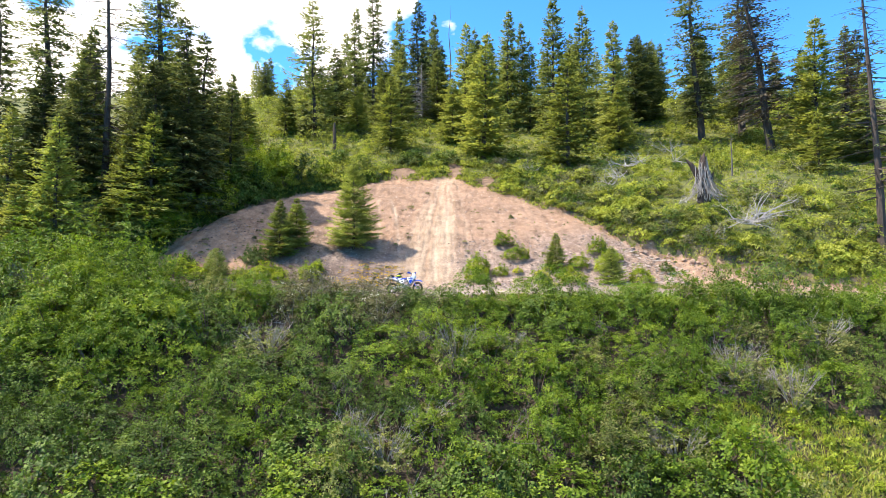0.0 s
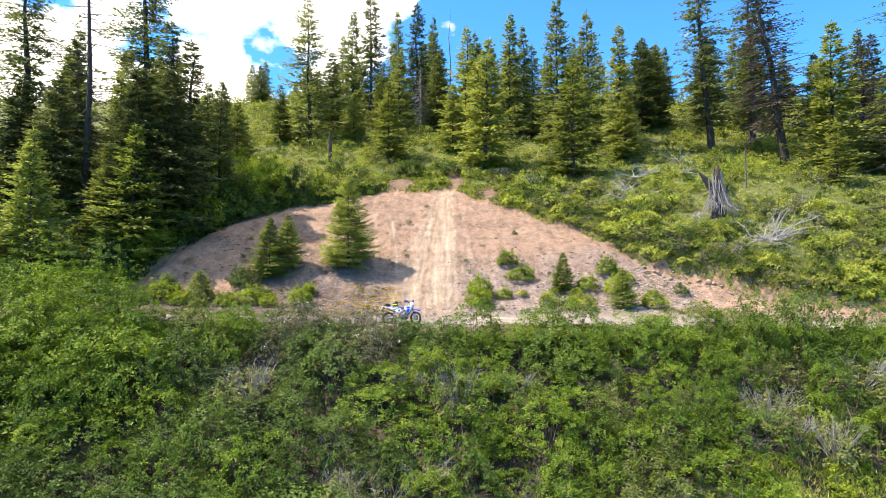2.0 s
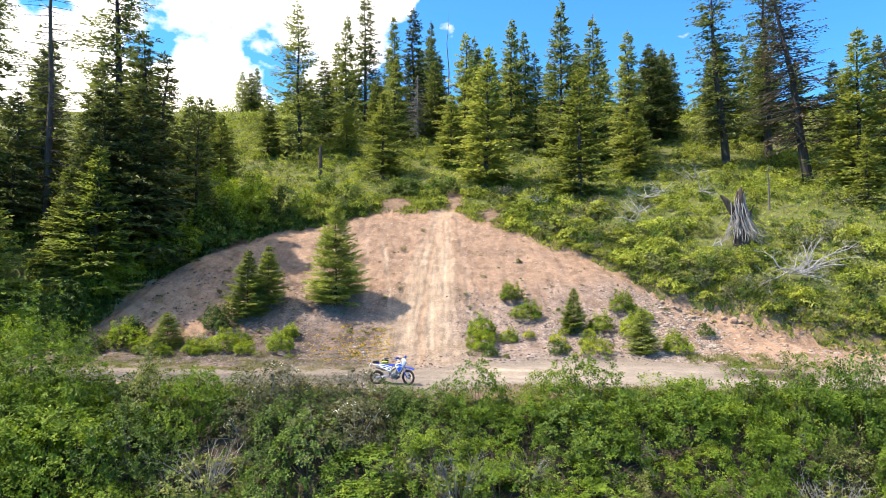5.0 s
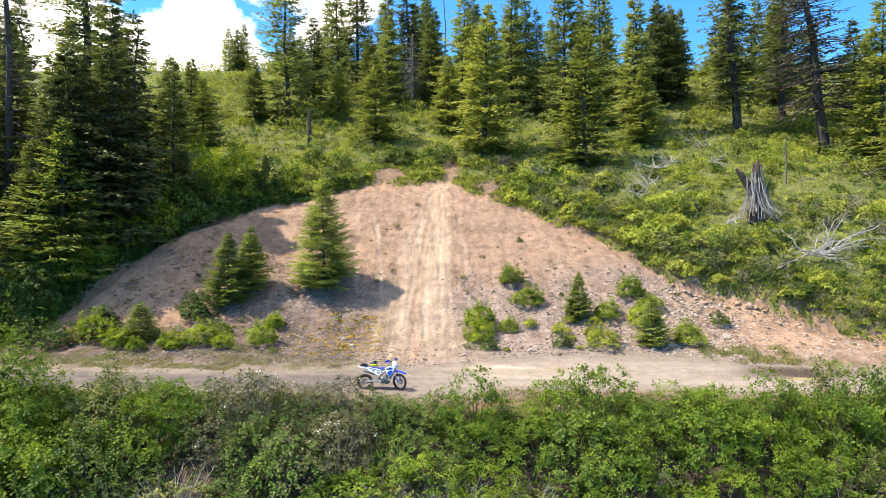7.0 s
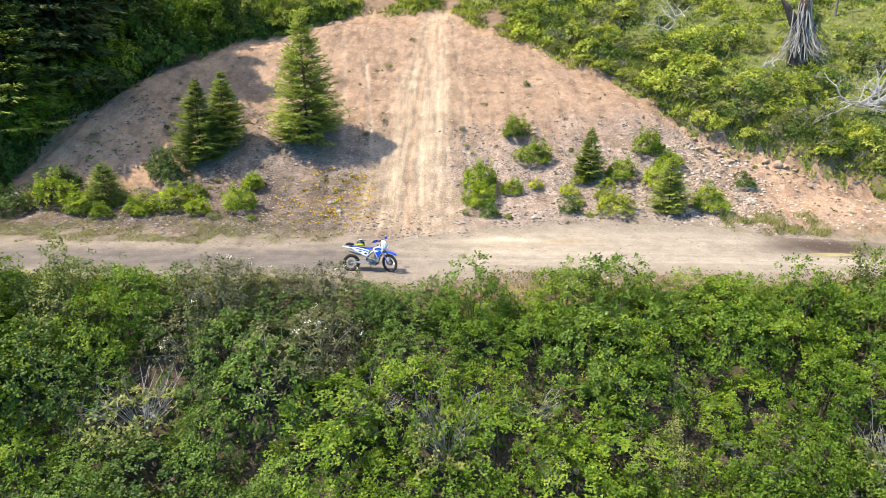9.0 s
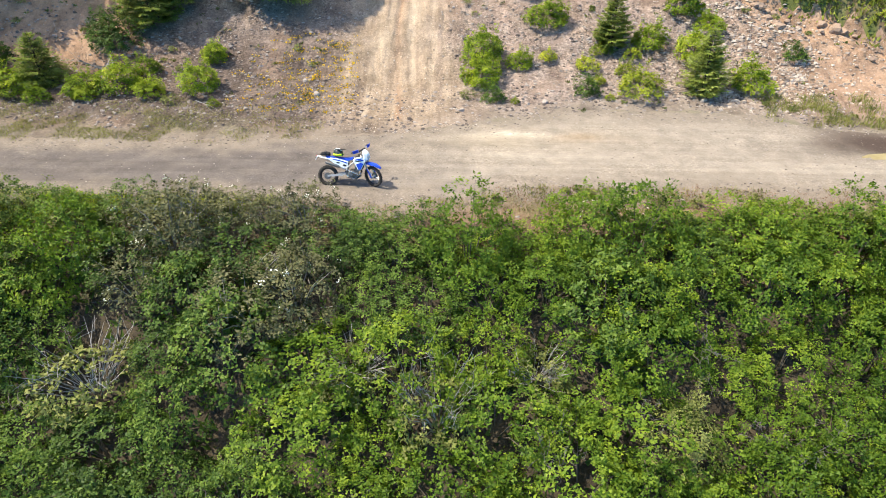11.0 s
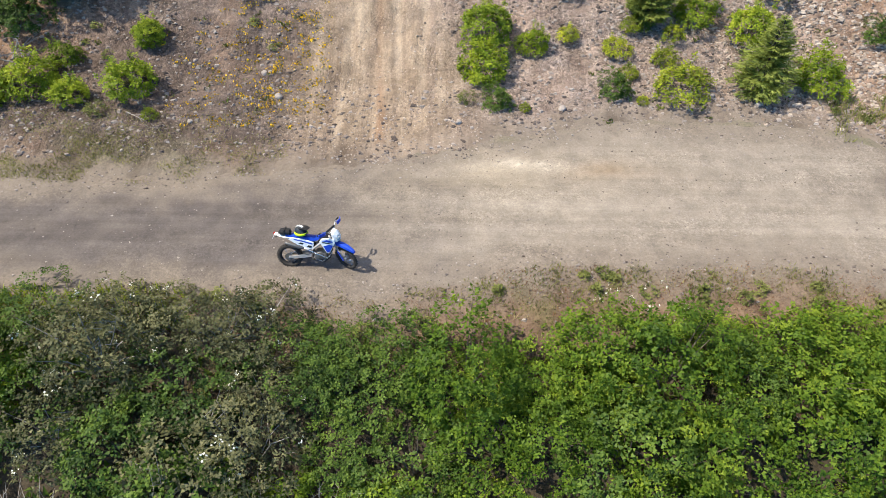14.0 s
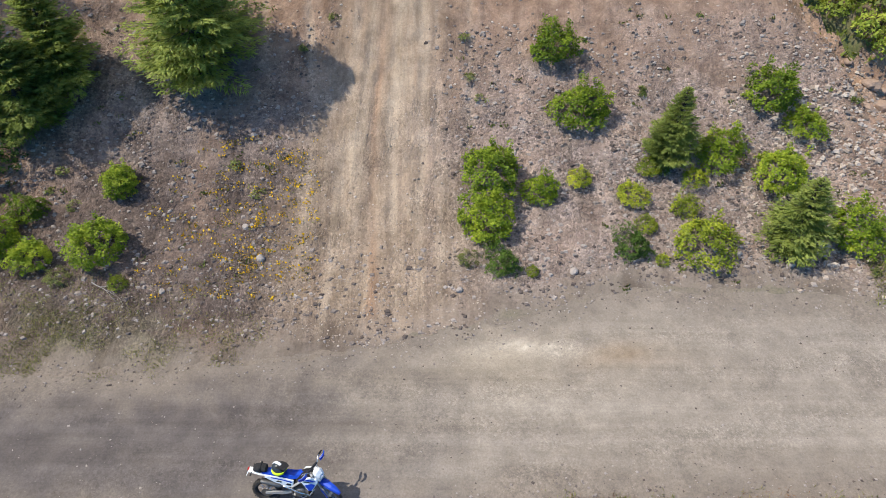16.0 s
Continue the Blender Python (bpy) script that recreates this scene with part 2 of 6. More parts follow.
def road_material():
    m, nodes, links, b = material("dirt_road", 0.95)
    big = add_noise(nodes, links, 0.25, 4)
    lane = add_noise(nodes, links, 1.0, 5, 0.65, (0.07, 1.5, 1))
    mid = add_noise(nodes, links, 1.6, 6, 0.65)
    fine = add_noise(nodes, links, 18, 6, 0.7)
    col = ramp(nodes, links, lane, (0.30, (0.176, 0.148, 0.122)), (0.52, (0.219, 0.187, 0.156)), (0.72, (0.262, 0.227, 0.192)))
    col = mixed(nodes, links, attribute(nodes, "track"), col, ramp(nodes, links, lane, (0.3, (0.228, 0.188, 0.142)), (0.7, (0.283, 0.239, 0.186))))
    # left of the road darker: greyer packed dirt plus shade put into the colour
    col = mixed(nodes, links, attribute(nodes, "left_shade"), col, ramp(nodes, links, lane, (0.3, (0.065, 0.054, 0.051)), (0.7, (0.113, 0.098, 0.092))))
    col = mixed(nodes, links, calc(nodes, links, "MULTIPLY", attribute(nodes, "edge"), calc(nodes, links, "MULTIPLY_ADD", attribute(nodes, "track"), -0.4, 1.0), clamp=True), col, BORDER)
    col = mixed(nodes, links, attribute(nodes, "sand"), col, ramp(nodes, links, mid, (0.3, (0.190, 0.138, 0.092)), (0.7, (0.240, 0.180, 0.125))))
    col = mixed(nodes, links, attribute(nodes, "ridge"), col, (0.36, 0.31, 0.25))
    col = mixed(nodes, links, attribute(nodes, "damp"), col, (0.051, 0.035, 0.028))
    col = mixed(nodes, links, 0.45, col, ramp(nodes, links, mid, (0.3, (0.33,) * 3), (0.68, (0.72,) * 3)), "OVERLAY")
    col = mixed(nodes, links, 0.30, col, ramp(nodes, links, fine, (0.32, (0.30,) * 3), (0.62, (0.76,) * 3)), "OVERLAY")
    shade, dome_h = pebbles(nodes, links, 13.0)
    shade2, dome_h2 = pebbles(nodes, links, 30.0)
    stony = ramp(nodes, links, add_noise(nodes, links, 0.7, 5, 0.6, (0.35, 1.2, 1)), (0.40, (0.04,) * 3), (0.66, (0.36,) * 3))
    stony = calc(nodes, links, "MULTIPLY", stony, calc(nodes, links, "MULTIPLY_ADD", attribute(nodes, "sand"), -0.8, 1.0), clamp=True)
    col = mixed(nodes, links, stony, col, mixed(nodes, links, 1.0, col, ramp(nodes, links, shade, (0.0, (0.62,) * 3), (0.6, (1.0,) * 3), (1.0, (1.5,) * 3)), "MULTIPLY"))
    col = mixed(nodes, links, stony, col, mixed(nodes, links, 1.0, col, ramp(nodes, links, shade2, (0.0, (0.6,) * 3), (0.6, (1.0,) * 3), (1.0, (1.5,) * 3)), "MULTIPLY"))
    links.new(col, b.inputs["Base Color"])
    stones_h = calc(nodes, links, "MULTIPLY", calc(nodes, links, "ADD", dome_h, dome_h2), calc(nodes, links, "MULTIPLY", stony, -0.7))
    bump(nodes, links, b, calc(nodes, links, "ADD", stones_h, calc(nodes, links, "MULTIPLY_ADD", fine, 0.4, mid)), 0.5, 0.035)
    return m


def ground_material():
    m, nodes, links, b = material("hillside_soil", 0.95)
    big = add_noise(nodes, links, 0.3, 5)
    mid = add_noise(nodes, links, 2.0, 6, 0.65)
    fine = add_noise(nodes, links, 14, 6, 0.7)
    soil = ramp(nodes, links, mid, (0.3, (0.088, 0.055, 0.038)), (0.55, (0.150, 0.100, 0.068)), (0.78, (0.215, 0.150, 0.100)))
    green = ramp(nodes, links, mid, (0.28, (0.046, 0.058, 0.016)), (0.55, (0.088, 0.100, 0.028)), (0.78, (0.150, 0.150, 0.052)))
    g = calc(nodes, links, "MULTIPLY_ADD", attribute(nodes, "green"), 1.7, calc(nodes, links, "MULTIPLY_ADD", big, 1.6, -1.45), clamp=True)
    col = mixed(nodes, links, g, soil, green)
    # very dark brown on the slope below the roadside strip
    col = mixed(nodes, links, attribute(nodes, "dark_soil"), col, ramp(nodes, links, mid, (0.3, (0.022, 0.017, 0.012)), (0.7, (0.070, 0.055, 0.036))))
    col = mixed(nodes, links, attribute(nodes, "edge"), col, BORDER)
    col = mixed(nodes, links, 0.5, col, ramp(nodes, links, fine, (0.30, (0.3,) * 3), (0.62, (0.8,) * 3)), "OVERLAY")
    links.new(col, b.inputs["Base Color"])
    bump(nodes, links, b, calc(nodes, links, "MULTIPLY_ADD", fine, 0.6, mid), 0.8, 0.07)
    return m


def stone_material(name, dark, mid, pale):
    m, nodes, links, b = material(name, 0.9)
    geo = nodes.new("ShaderNodeNewGeometry")
    fine = add_noise(nodes, links, 25, 5, 0.7)
    col = ramp(nodes, links, geo.outputs["Random Per Island"], (0.1, dark), (0.5, mid), (0.95, pale))
    col = mixed(nodes, links, 0.5, col, ramp(nodes, links, fine, (0.3, (0.3,) * 3), (0.65, (0.75,) * 3)), "OVERLAY")
    links.new(col, b.inputs["Base Color"])
    bump(nodes, links, b, fine, 0.5, 0.01)
    return m


def bark_material(name, dark, pale, stretch=(1, 1, 0.18), scale=7.0):
    m, nodes, links, b = material(name, 0.95)
    n = add_noise(nodes, links, scale, 6, 0.7, stretch)
    broad = add_noise(nodes, links, 1.2, 4)
    col = ramp(nodes, links, n, (0.3, dark), (0.7, pale))
    col = mixed(nodes, links, 0.4, col, ramp(nodes, links, broad, (0.3, dark), (0.7, pale)))
    links.new(col, b.inputs["Base Color"])
    bump(nodes, links, b, n, 0.8, 0.03)
    return m


BANK, ROAD, GROUND = bank_material(), road_material(), ground_material()
STONE = stone_material("grey_stone", (0.078, 0.061, 0.054), (0.168, 0.139, 0.123), (0.290, 0.252, 0.226))
STONE_RED = stone_material("red_stone", (0.081, 0.046, 0.031), (0.162, 0.102, 0.072), (0.249, 0.177, 0.133))
STONE_PALE = stone_material("pale_reddish_stone", (0.16, 0.118, 0.090), (0.28, 0.222, 0.178), (0.40, 0.338, 0.285))
STUMPWOOD = bark_material("dark_rotten_wood", (0.022, 0.015, 0.012), (0.110, 0.080, 0.064), scale=9)
BARK = bark_material("conifer_bark", (0.030, 0.023, 0.019), (0.105, 0.082, 0.068))
DEADWOOD = bark_material("weathered_wood", (0.15, 0.135, 0.125), (0.38, 0.355, 0.33), scale=9)
BLEACHED = bark_material("bleached_wood", (0.20, 0.186, 0.176), (0.48, 0.455, 0.435), scale=9)
GREYWOOD = bark_material("grey_dead_wood", (0.07, 0.060, 0.055), (0.19, 0.165, 0.15), scale=9)
STEM = bark_material("shrub_stems", (0.05, 0.04, 0.03), (0.16, 0.13, 0.10), scale=20)
SPRUCE = leaf_material("spruce_needles", (0.100, 0.126, 0.038), (0.222, 0.250, 0.068), (0.450, 0.462, 0.125), 0.42, own=0.24)
YOUNG_SPRUCE = leaf_material("young_spruce_needles", (0.120, 0.155, 0.038), (0.240, 0.285, 0.068), (0.430, 0.470, 0.125), 0.40, own=0.28)
FIR = leaf_material("fir_needles", (0.052, 0.066, 0.029), (0.118, 0.141, 0.056), (0.250, 0.274, 0.102), 0.40, own=0.24)
DARK_SPRUCE = leaf_material("dark_spruce_needles", (0.044, 0.056, 0.024), (0.098, 0.118, 0.046), (0.215, 0.235, 0.084), 0.34, own=0.24)
PINE = leaf_material("pine_needles", (0.086, 0.108, 0.040), (0.190, 0.218, 0.076), (0.395, 0.410, 0.140), 0.42, own=0.24)
BROWNED = leaf_material("browned_needles", (0.050, 0.042, 0.030), (0.095, 0.078, 0.055), (0.14, 0.118, 0.08), 0.2)
LEAF_BRIGHT = leaf_material("bright_leaves", (0.048, 0.092, 0.011), (0.116, 0.192, 0.019), (0.255, 0.330, 0.034), 0.42, own=0.34)
LEAF_BUSH = leaf_material("bush_leaves", (0.070, 0.112, 0.012), (0.190, 0.265, 0.022), (0.420, 0.470, 0.045), 0.42)
LEAF_DARK = leaf_material("dark_leaves", (0.027, 0.052, 0.011), (0.067, 0.118, 0.020), (0.158, 0.230, 0.038), 0.30)
LEAF_GREY = leaf_material("greyish_leaves", (0.040, 0.044, 0.021), (0.090, 0.094, 0.040), (0.195, 0.188, 0.092), 0.22)
LEAF_HILL = leaf_material("hillside_leaves", (0.125, 0.150, 0.026), (0.290, 0.325, 0.056), (0.500, 0.520, 0.115), 0.42, own=0.22)
LEAF_MEADOW = leaf_material("meadow_leaves", (0.130, 0.165, 0.022), (0.275, 0.330, 0.045), (0.490, 0.520, 0.085), 0.36, own=0.26)
LEAF_YELLOW = leaf_material("yellowgreen_leaves", (0.102, 0.136, 0.014), (0.247, 0.293, 0.026), (0.516, 0.516, 0.047), 0.34)
LEAF_SAGE = leaf_material("sage_leaves", (0.066, 0.082, 0.022), (0.140, 0.160, 0.044), (0.262, 0.275, 0.085), 0.3)
REDSTEM = leaf_material("dry_red_stems", (0.089, 0.041, 0.022), (0.178, 0.079, 0.040), (0.282, 0.143, 0.069), 0.2)
GRASS = leaf_material("verge_grass_blades", (0.095, 0.100, 0.032), (0.175, 0.185, 0.055), (0.300, 0.295, 0.100), 0.3)
DRYGRASS = leaf_material("dry_grass", (0.13, 0.12, 0.045), (0.25, 0.22, 0.09), (0.40, 0.34, 0.16), 0.25)
PETAL_YELLOW = leaf_material("yellow_petals", (0.411, 0.243, 0.009), (0.635, 0.410, 0.013), (0.762, 0.546, 0.027), 0.25)
PETAL_WHITE = leaf_material("white_petals", (0.6, 0.6, 0.52), (0.72, 0.72, 0.66), (0.8, 0.8, 0.76), 0.25)


# ---- mesh helpers ----
def mesh_of(name, verts, faces, mat, smooth=False):
    me = bpy.data.meshes.new(name)
    me.from_pydata([tuple(v) for v in verts], [], [tuple(f) for f in faces])
    me.materials.append(mat)
    if smooth:
        me.shade_smooth()
    return me


def part(name, data, mat, parent, label=""):
    """Link a bmesh or a mesh as one object under a thing or a part."""
    if isinstance(data, bmesh.types.BMesh):
        me = bpy.data.meshes.new(name)
        data.to_mesh(me)
        data.free()
        me.materials.append(mat)
    else:
        me = data
    ob = new(name, me)
    ob.parent = parent
    return tagged(ob, label)


def thing(name, m, label, category, group="", kind=""):
    ob = new(name)
    ob.empty_display_size = 0.2
    ob.matrix_basis = m
    return tagged(ob, label, category, group, kind)


class Soup:
    """Vertices and faces gathered for one mesh."""

    def __init__(self):
        self.v, self.f = [], []

    def tube(self, pts, radii, sides=6, cap=True):
        pts = [Vector(p) for p in pts]
        first = len(self.v)
        for i, p in enumerate(pts):
            way = (pts[min(i + 1, len(pts) - 1)] - pts[max(i - 1, 0)]).normalized()
            side = way.cross(Vector((0.31, 0.12, 0.94)) if abs(way.z) < 0.9 else Vector((1, 0, 0))).normalized()
            up = way.cross(side)
            r = radii[i] if isinstance(radii, (list, tuple)) else radii
            for k in range(sides):
                a = 2 * math.pi * k / sides
                self.v.append(p + side * (r * math.cos(a)) + up * (r * math.sin(a)))
        for i in range(len(pts) - 1):
            for k in range(sides):
                a, b = first + i * sides + k, first + i * sides + (k + 1) % sides
                self.f.append((a, b, b + sides, a + sides))
        if cap:
            self.f.append(tuple(range(first + sides - 1, first - 1, -1)))
            last = first + (len(pts) - 1) * sides
            self.f.append(tuple(range(last, last + sides)))
        return self

    def box(self, centre, size, turn=None):
        first = len(self.v)
        turn = turn or Matrix.Identity(3)
        for sx in (-1, 1):
            for sy in (-1, 1):
                for sz in (-1, 1):
                    self.v.append(Vector(centre) + turn @ Vector((sx * size[0] / 2, sy * size[1] / 2, sz * size[2] / 2)))
        for q in ((0, 1, 3, 2), (4, 6, 7, 5), (0, 4, 5, 1), (2, 3, 7, 6), (0, 2, 6, 4), (1, 5, 7, 3)):
            self.f.append(tuple(first + i for i in q))
        return self

    def ring(self, centre, major, minor, sides=28, section=8, squash=1.0, start=0.0, sweep=2 * math.pi):
        """A torus, or part of one, round the y axis."""
        first, closed = len(self.v), sweep > 6.28
        n = sides if closed else sides + 1
        for i in range(n):
            a = start + sweep * i / sides
            for k in range(section):
                b = 2 * math.pi * k / section
                r = major + minor * math.cos(b)
                self.v.append(Vector(centre) + Vector((r * math.cos(a), minor * squash * math.sin(b), r * math.sin(a))))
        for i in range(sides):
            for k in range(section):
                i2, k2 = (i + 1) % n, (k + 1) % section
                self.f.append((first + i * section + k, first + i * section + k2, first + i2 * section + k2, first + i2 * section + k))
        return self

    def loft(self, rows, closed=True):
        """Rings of equal length joined one to the next, with both ends capped."""
        first, n = len(self.v), len(rows[0])
        for row in rows:
            self.v.extend(Vector(p) for p in row)
        for i in range(len(rows) - 1):
            for k in range(n):
                a, b = first + i * n + k, first + i * n + (k + 1) % n
                self.f.append((a, b, b + n, a + n))
        self.f.append(tuple(range(first + n - 1, first - 1, -1)))
        self.f.append(tuple(range(first + (len(rows) - 1) * n, first + len(rows) * n)))
        return self

    def lump(self, centre, size, rng, points=6):
        """A small angular stone bedded in the ground: uneven sides and a worn top, open where it is buried."""
        first = len(self.v)
        turn = rng.uniform(0, 6.28)
        for low, wide in ((-0.45, 1.0), (0.62, 0.62)):
            for k in range(points):
                a = turn + 2 * math.pi * k / points
                q = wide * rng.uniform(0.72, 1.15)
                self.v.append(Vector(centre) + Vector((math.cos(a) * size[0] * q, math.sin(a) * size[1] * q, size[2] * (low + rng.uniform(-0.1, 0.35)))))
        for k in range(points):
            a, b = first + k, first + (k + 1) % points
            self.f.append((a, b, b + points, a + points))
        self.f.append(tuple(range(first + points, first + 2 * points)))
        return self

    def done(self, name, mat, smooth=False):
        return mesh_of(name, self.v, self.f, mat, smooth)


def face_soup(name, v, n, c, mat):
    """n separate faces of c corners each."""
    me = bpy.data.meshes.new(name)
    me.vertices.add(c * n)
    me.vertices.foreach_set("co", v.astype(np.float32).ravel())
    me.loops.add(c * n)
    me.loops.foreach_set("vertex_index", np.arange(c * n, dtype=np.int32))
    me.polygons.add(n)
    me.polygons.foreach_set("loop_start", np.arange(0, c * n, c, dtype=np.int32))
    me.update()
    me.validate()
    me.materials.append(mat)
    return me


def quads_mesh(name, root, tip, side, mat, fold=0.0, corners=4):
    """Leaf-shaped faces: arrays of root, tip and half-width vector; four corners fold along the midrib, three make a plain wedge."""
    n = len(root)
    if corners == 3:
        v = np.stack([root * 0.85 + tip * 0.15 - side * 1.05, tip, root * 0.85 + tip * 0.15 + side * 1.05], 1).reshape(-1, 3)
        return face_soup(name, v, n, 3, mat)
    mid = root * 0.55 + tip * 0.45
    up = np.cross(side, tip - root)
    up = up / (np.linalg.norm(up, axis=1, keepdims=True) + 1e-9) * np.linalg.norm(side, axis=1, keepdims=True) * fold
    v = np.stack([root, mid - side + up, tip, mid + side + up], 1).reshape(-1, 3)
    return face_soup(name, v, n, 4, mat)


def unit(a):
    return a / (np.linalg.norm(a, axis=-1, keepdims=True) + 1e-9)


# ---- the lie of the land ----
PROFILE_Y = (-60, 0, 20, 26, 30, 33.5, 35.6, 37.2, 38, 41.5, 44, 47.7, 51.3, 55, 59, 64, 69, 83, 100, 118, 150, 400)
PROFILE_Z = (-46, -22.5, -9.9, -6.5, -4.0, -1.7, -0.6, -0.05, 0, 0.05, 0.3, 1.0, 2.6, 4.9, 7.3, 10.1, 12.7, 19.2, 27.3, 35, 41, 34)
RIM_X = (-60, -26, -24, -22, -20.9, -19.8, -18.7, -16.9, -14.6, -11.7, -7.6, -5.6, -2.5, 0.9, 2.8, 5.9, 8.4, 10.3, 12.2, 13.4, 15, 15.8, 17.8, 20.2, 21.5, 23.4, 25, 30, 42, 60)
RIM_Y = (42, 42.5, 45.5, 48.8, 51.2, 53.4, 56.3, 59.3, 61.6, 63.4, 66.8, 67.6, 67.2, 68.2, 66.0, 63.2, 61.0, 59.4, 58.1, 56.5, 54.8, 53.3, 52.2, 51.2, 50.1, 49.2, 48.2, 46.6, 45.0, 44)


def step(a, b, x):
    t = np.clip((np.asarray(x, float) - a) / (b - a), 0, 1)
    return t * t * (3 - 2 * t)


def rim(x):
    return np.interp(x, RIM_X, RIM_Y)


def road_near(x):
    return 37.35 + 1.05 * step(-1, 5, x)


def road_far(x):
    return np.interp(x, (-60, -8, -3, 3, 7, 13, 16, 22, 60), (41.4, 41.6, 42.1, 43.5, 44.7, 44.6, 43.6, 42.9, 42.5))


def bank_toe(x):
    return road_far(x) + 0.15


def land(x, y):
    """Height of the ground without its small relief."""
    x, y = np.asarray(x, float), np.asarray(y, float)
    c = np.where(x > 0, 0.0055, 0.009)
    off = c * np.minimum(np.abs(x), 30) ** 2 * step(43, 53, y) * (1 - 0.8 * step(60, 80, y))
    z = sum(np.interp(y + off + d, PROFILE_Y, PROFILE_Z) for d in (-1.2, -0.6, 0, 0.6, 1.2)) / 5
    z = z - 0.016 * np.clip(x, -40, 40) * step(30, 36, y) * (1 - step(45, 60, y))
    lip = np.interp(x, (-24, -20, -5, 1, 10, 14, 17, 22, 28, 34), (0.1, 0.5, 0.35, 0.15, 0.35, 0.6, 1.15, 1.0, 0.6, 0.2))
    r = rim(x)
    z = z - lip * step(r - 2.8, r - 0.5, y) * (1 - step(r - 0.35, r + 0.75, y)) * step(-25, -22, x) * (1 - step(34, 40, x))
    return z


def wander(x, seed, size):
    """How far a border strays from its smooth line."""
    return size * (noise.noise((x * 0.5, seed, 3.0)) + 0.7 * noise.noise((x * 1.9, seed, 5.0)) + 0.45 * noise.noise((x * 5.5, seed, 7.0)))


def borders(x):
    """Road's near and far edge, the bank's toe and rim, at x."""
    a = float(road_near(x)) + wander(x, 1.0, 0.22)
    b = float(road_far(x)) + wander(x, 2.0, 0.25)
    c = max(float(bank_toe(x)) + wander(x, 3.0, 0.3), b + 0.04)
    d = max(float(rim(x)) + wander(x, 4.0, 1.0), c + 0.04)
    return a, b, c, d


def in_bank(x, y):
    _, _, c, d = borders(x)
    return -24.5 < x < 42 and c < y < d


def in_road(x, y):
    a, b, _, _ = borders(x)
    return a < y < b


TRACK_Y = (44.5, 50, 56, 62, 68)
RUTS = (    # x of each wheel rut up the climb at TRACK_Y, its half width and depth
    ((-1.05, -1.35, -1.0, -0.45, -0.1), 0.16, 0.10), ((0.30, 0.35, 0.35, 0.5, 0.55), 0.12, 0.07), ((-0.45, -0.70, -0.6, -0.1, 0.25), 0.12, 0.06),
    ((-2.2, -2.3, -1.75, -0.9, -0.25), 0.14, 0.06), ((1.0, 0.9, 0.8, 0.85, 0.85), 0.11, 0.05), ((-3.3, -3.05, -2.5, -1.3, -0.45), 0.16, 0.05), ((-1.7, -1.85, -1.4, -0.7, -0.2), 0.10, 0.05),
    ((-3.2, -3.4, -4.0, -5.1, -5.6), 0.15, 0.11), ((-4.4, -4.9, -5.6, -6.4, -7.0), 0.14, 0.06), ((1.6, 2.0, 2.1, 1.7, 1.3), 0.16, 0.04))


def track_mask(x, y):
    """The worn climb up the bank, spreading on to the road."""
    centre, half = np.interp(y, TRACK_Y, (-1.0, -1.3, -0.65, -0.05, 0.3)), np.interp(y, TRACK_Y, (3.3, 2.45, 1.9, 1.35, 0.85))
    stray = 0.35 * noise.noise((x * 0.3, y * 0.45, 17.0)) + 0.15 * noise.noise((x * 1.5, y * 1.1, 19.0))
    return float(np.exp(-abs((x + stray - centre) / half) ** 3.5) * step(41.5, 44.5, y))


def ruts(x, y):
    """Depth of the wheel ruts, and how red the deepest one is."""
    deep, red = 0.0, 0.0
    if 43.5 < y < 70 and -8 < x < 3:
        for k, (xs, half, d) in enumerate(RUTS):
            c = float(np.interp(y, TRACK_Y, xs)) + 0.10 * noise.noise((k * 7.0, y * 0.35, 23.0)) + 0.05 * noise.noise((k * 3.0, y * 1.3, 29.0))
            w = math.exp(-((x - c) / half) ** 2) * max(0.0, min(1.0, 0.75 + 0.9 * noise.noise((k * 5.0 + 1, y * 0.28, 37.0))))
            if k in (7, 8):
                w *= float(step(51, 53.5, y) * (1 - step(59.5, 62.5, y)))
            deep += d * w
            red = max(red, w) if k == 0 else red
        deep *= float(step(44.5, 47, y))
    return deep, red


def relief(x, y):
    """Small unevenness, by what the ground is made of there."""
    p = Vector((x, y, 0))
    z = 0.10 * noise.noise(p * 0.45) + 0.04 * noise.noise(p * 1.7)
    if in_road(x, y):
        lo, hi, _, _ = borders(x)
        edge = float(step(0.0, 0.6, min(y - lo, hi - y)))
        z = (1 - edge) * z + edge * 0.035 * noise.noise(p * 0.5) + 0.02 * noise.noise(Vector((x * 0.2, y * 3.0, 1))) + 0.008 * noise.noise(p * 4)
        if x > 14:
            z -= 0.10 * float(np.exp(-((x - 18.0) / 2.2) ** 2 - ((y - 41.5) / 0.7) ** 2))
        return z
    if in_bank(x, y):
        _, _, lo, hi = borders(x)
        hill = float(step(45, 49, y)) * float(step(0.0, 0.8, hi - y)) * float(step(0.0, 0.8, y - lo))
        z += hill * (0.07 * noise.noise(Vector((x * 1.3, y * 0.16, 4))) + 0.11 * noise.noise(p * 1.9) + 0.06 * noise.noise(p * 5.0))
        t = track_mask(x, y)
        z += hill * (t * 0.03 * noise.noise(Vector((x * 3.2, y * 0.10, 7))) - ruts(x, y)[0])
        rough = float(step(12, 16, x)) * float(step(4.5, 0.3, float(rim(x)) - y)) * float(step(0.0, 0.5, hi - y))
        z += rough * (0.30 * noise.noise(p * 1.3) + 0.16 * noise.noise(p * 3.1))
    return z


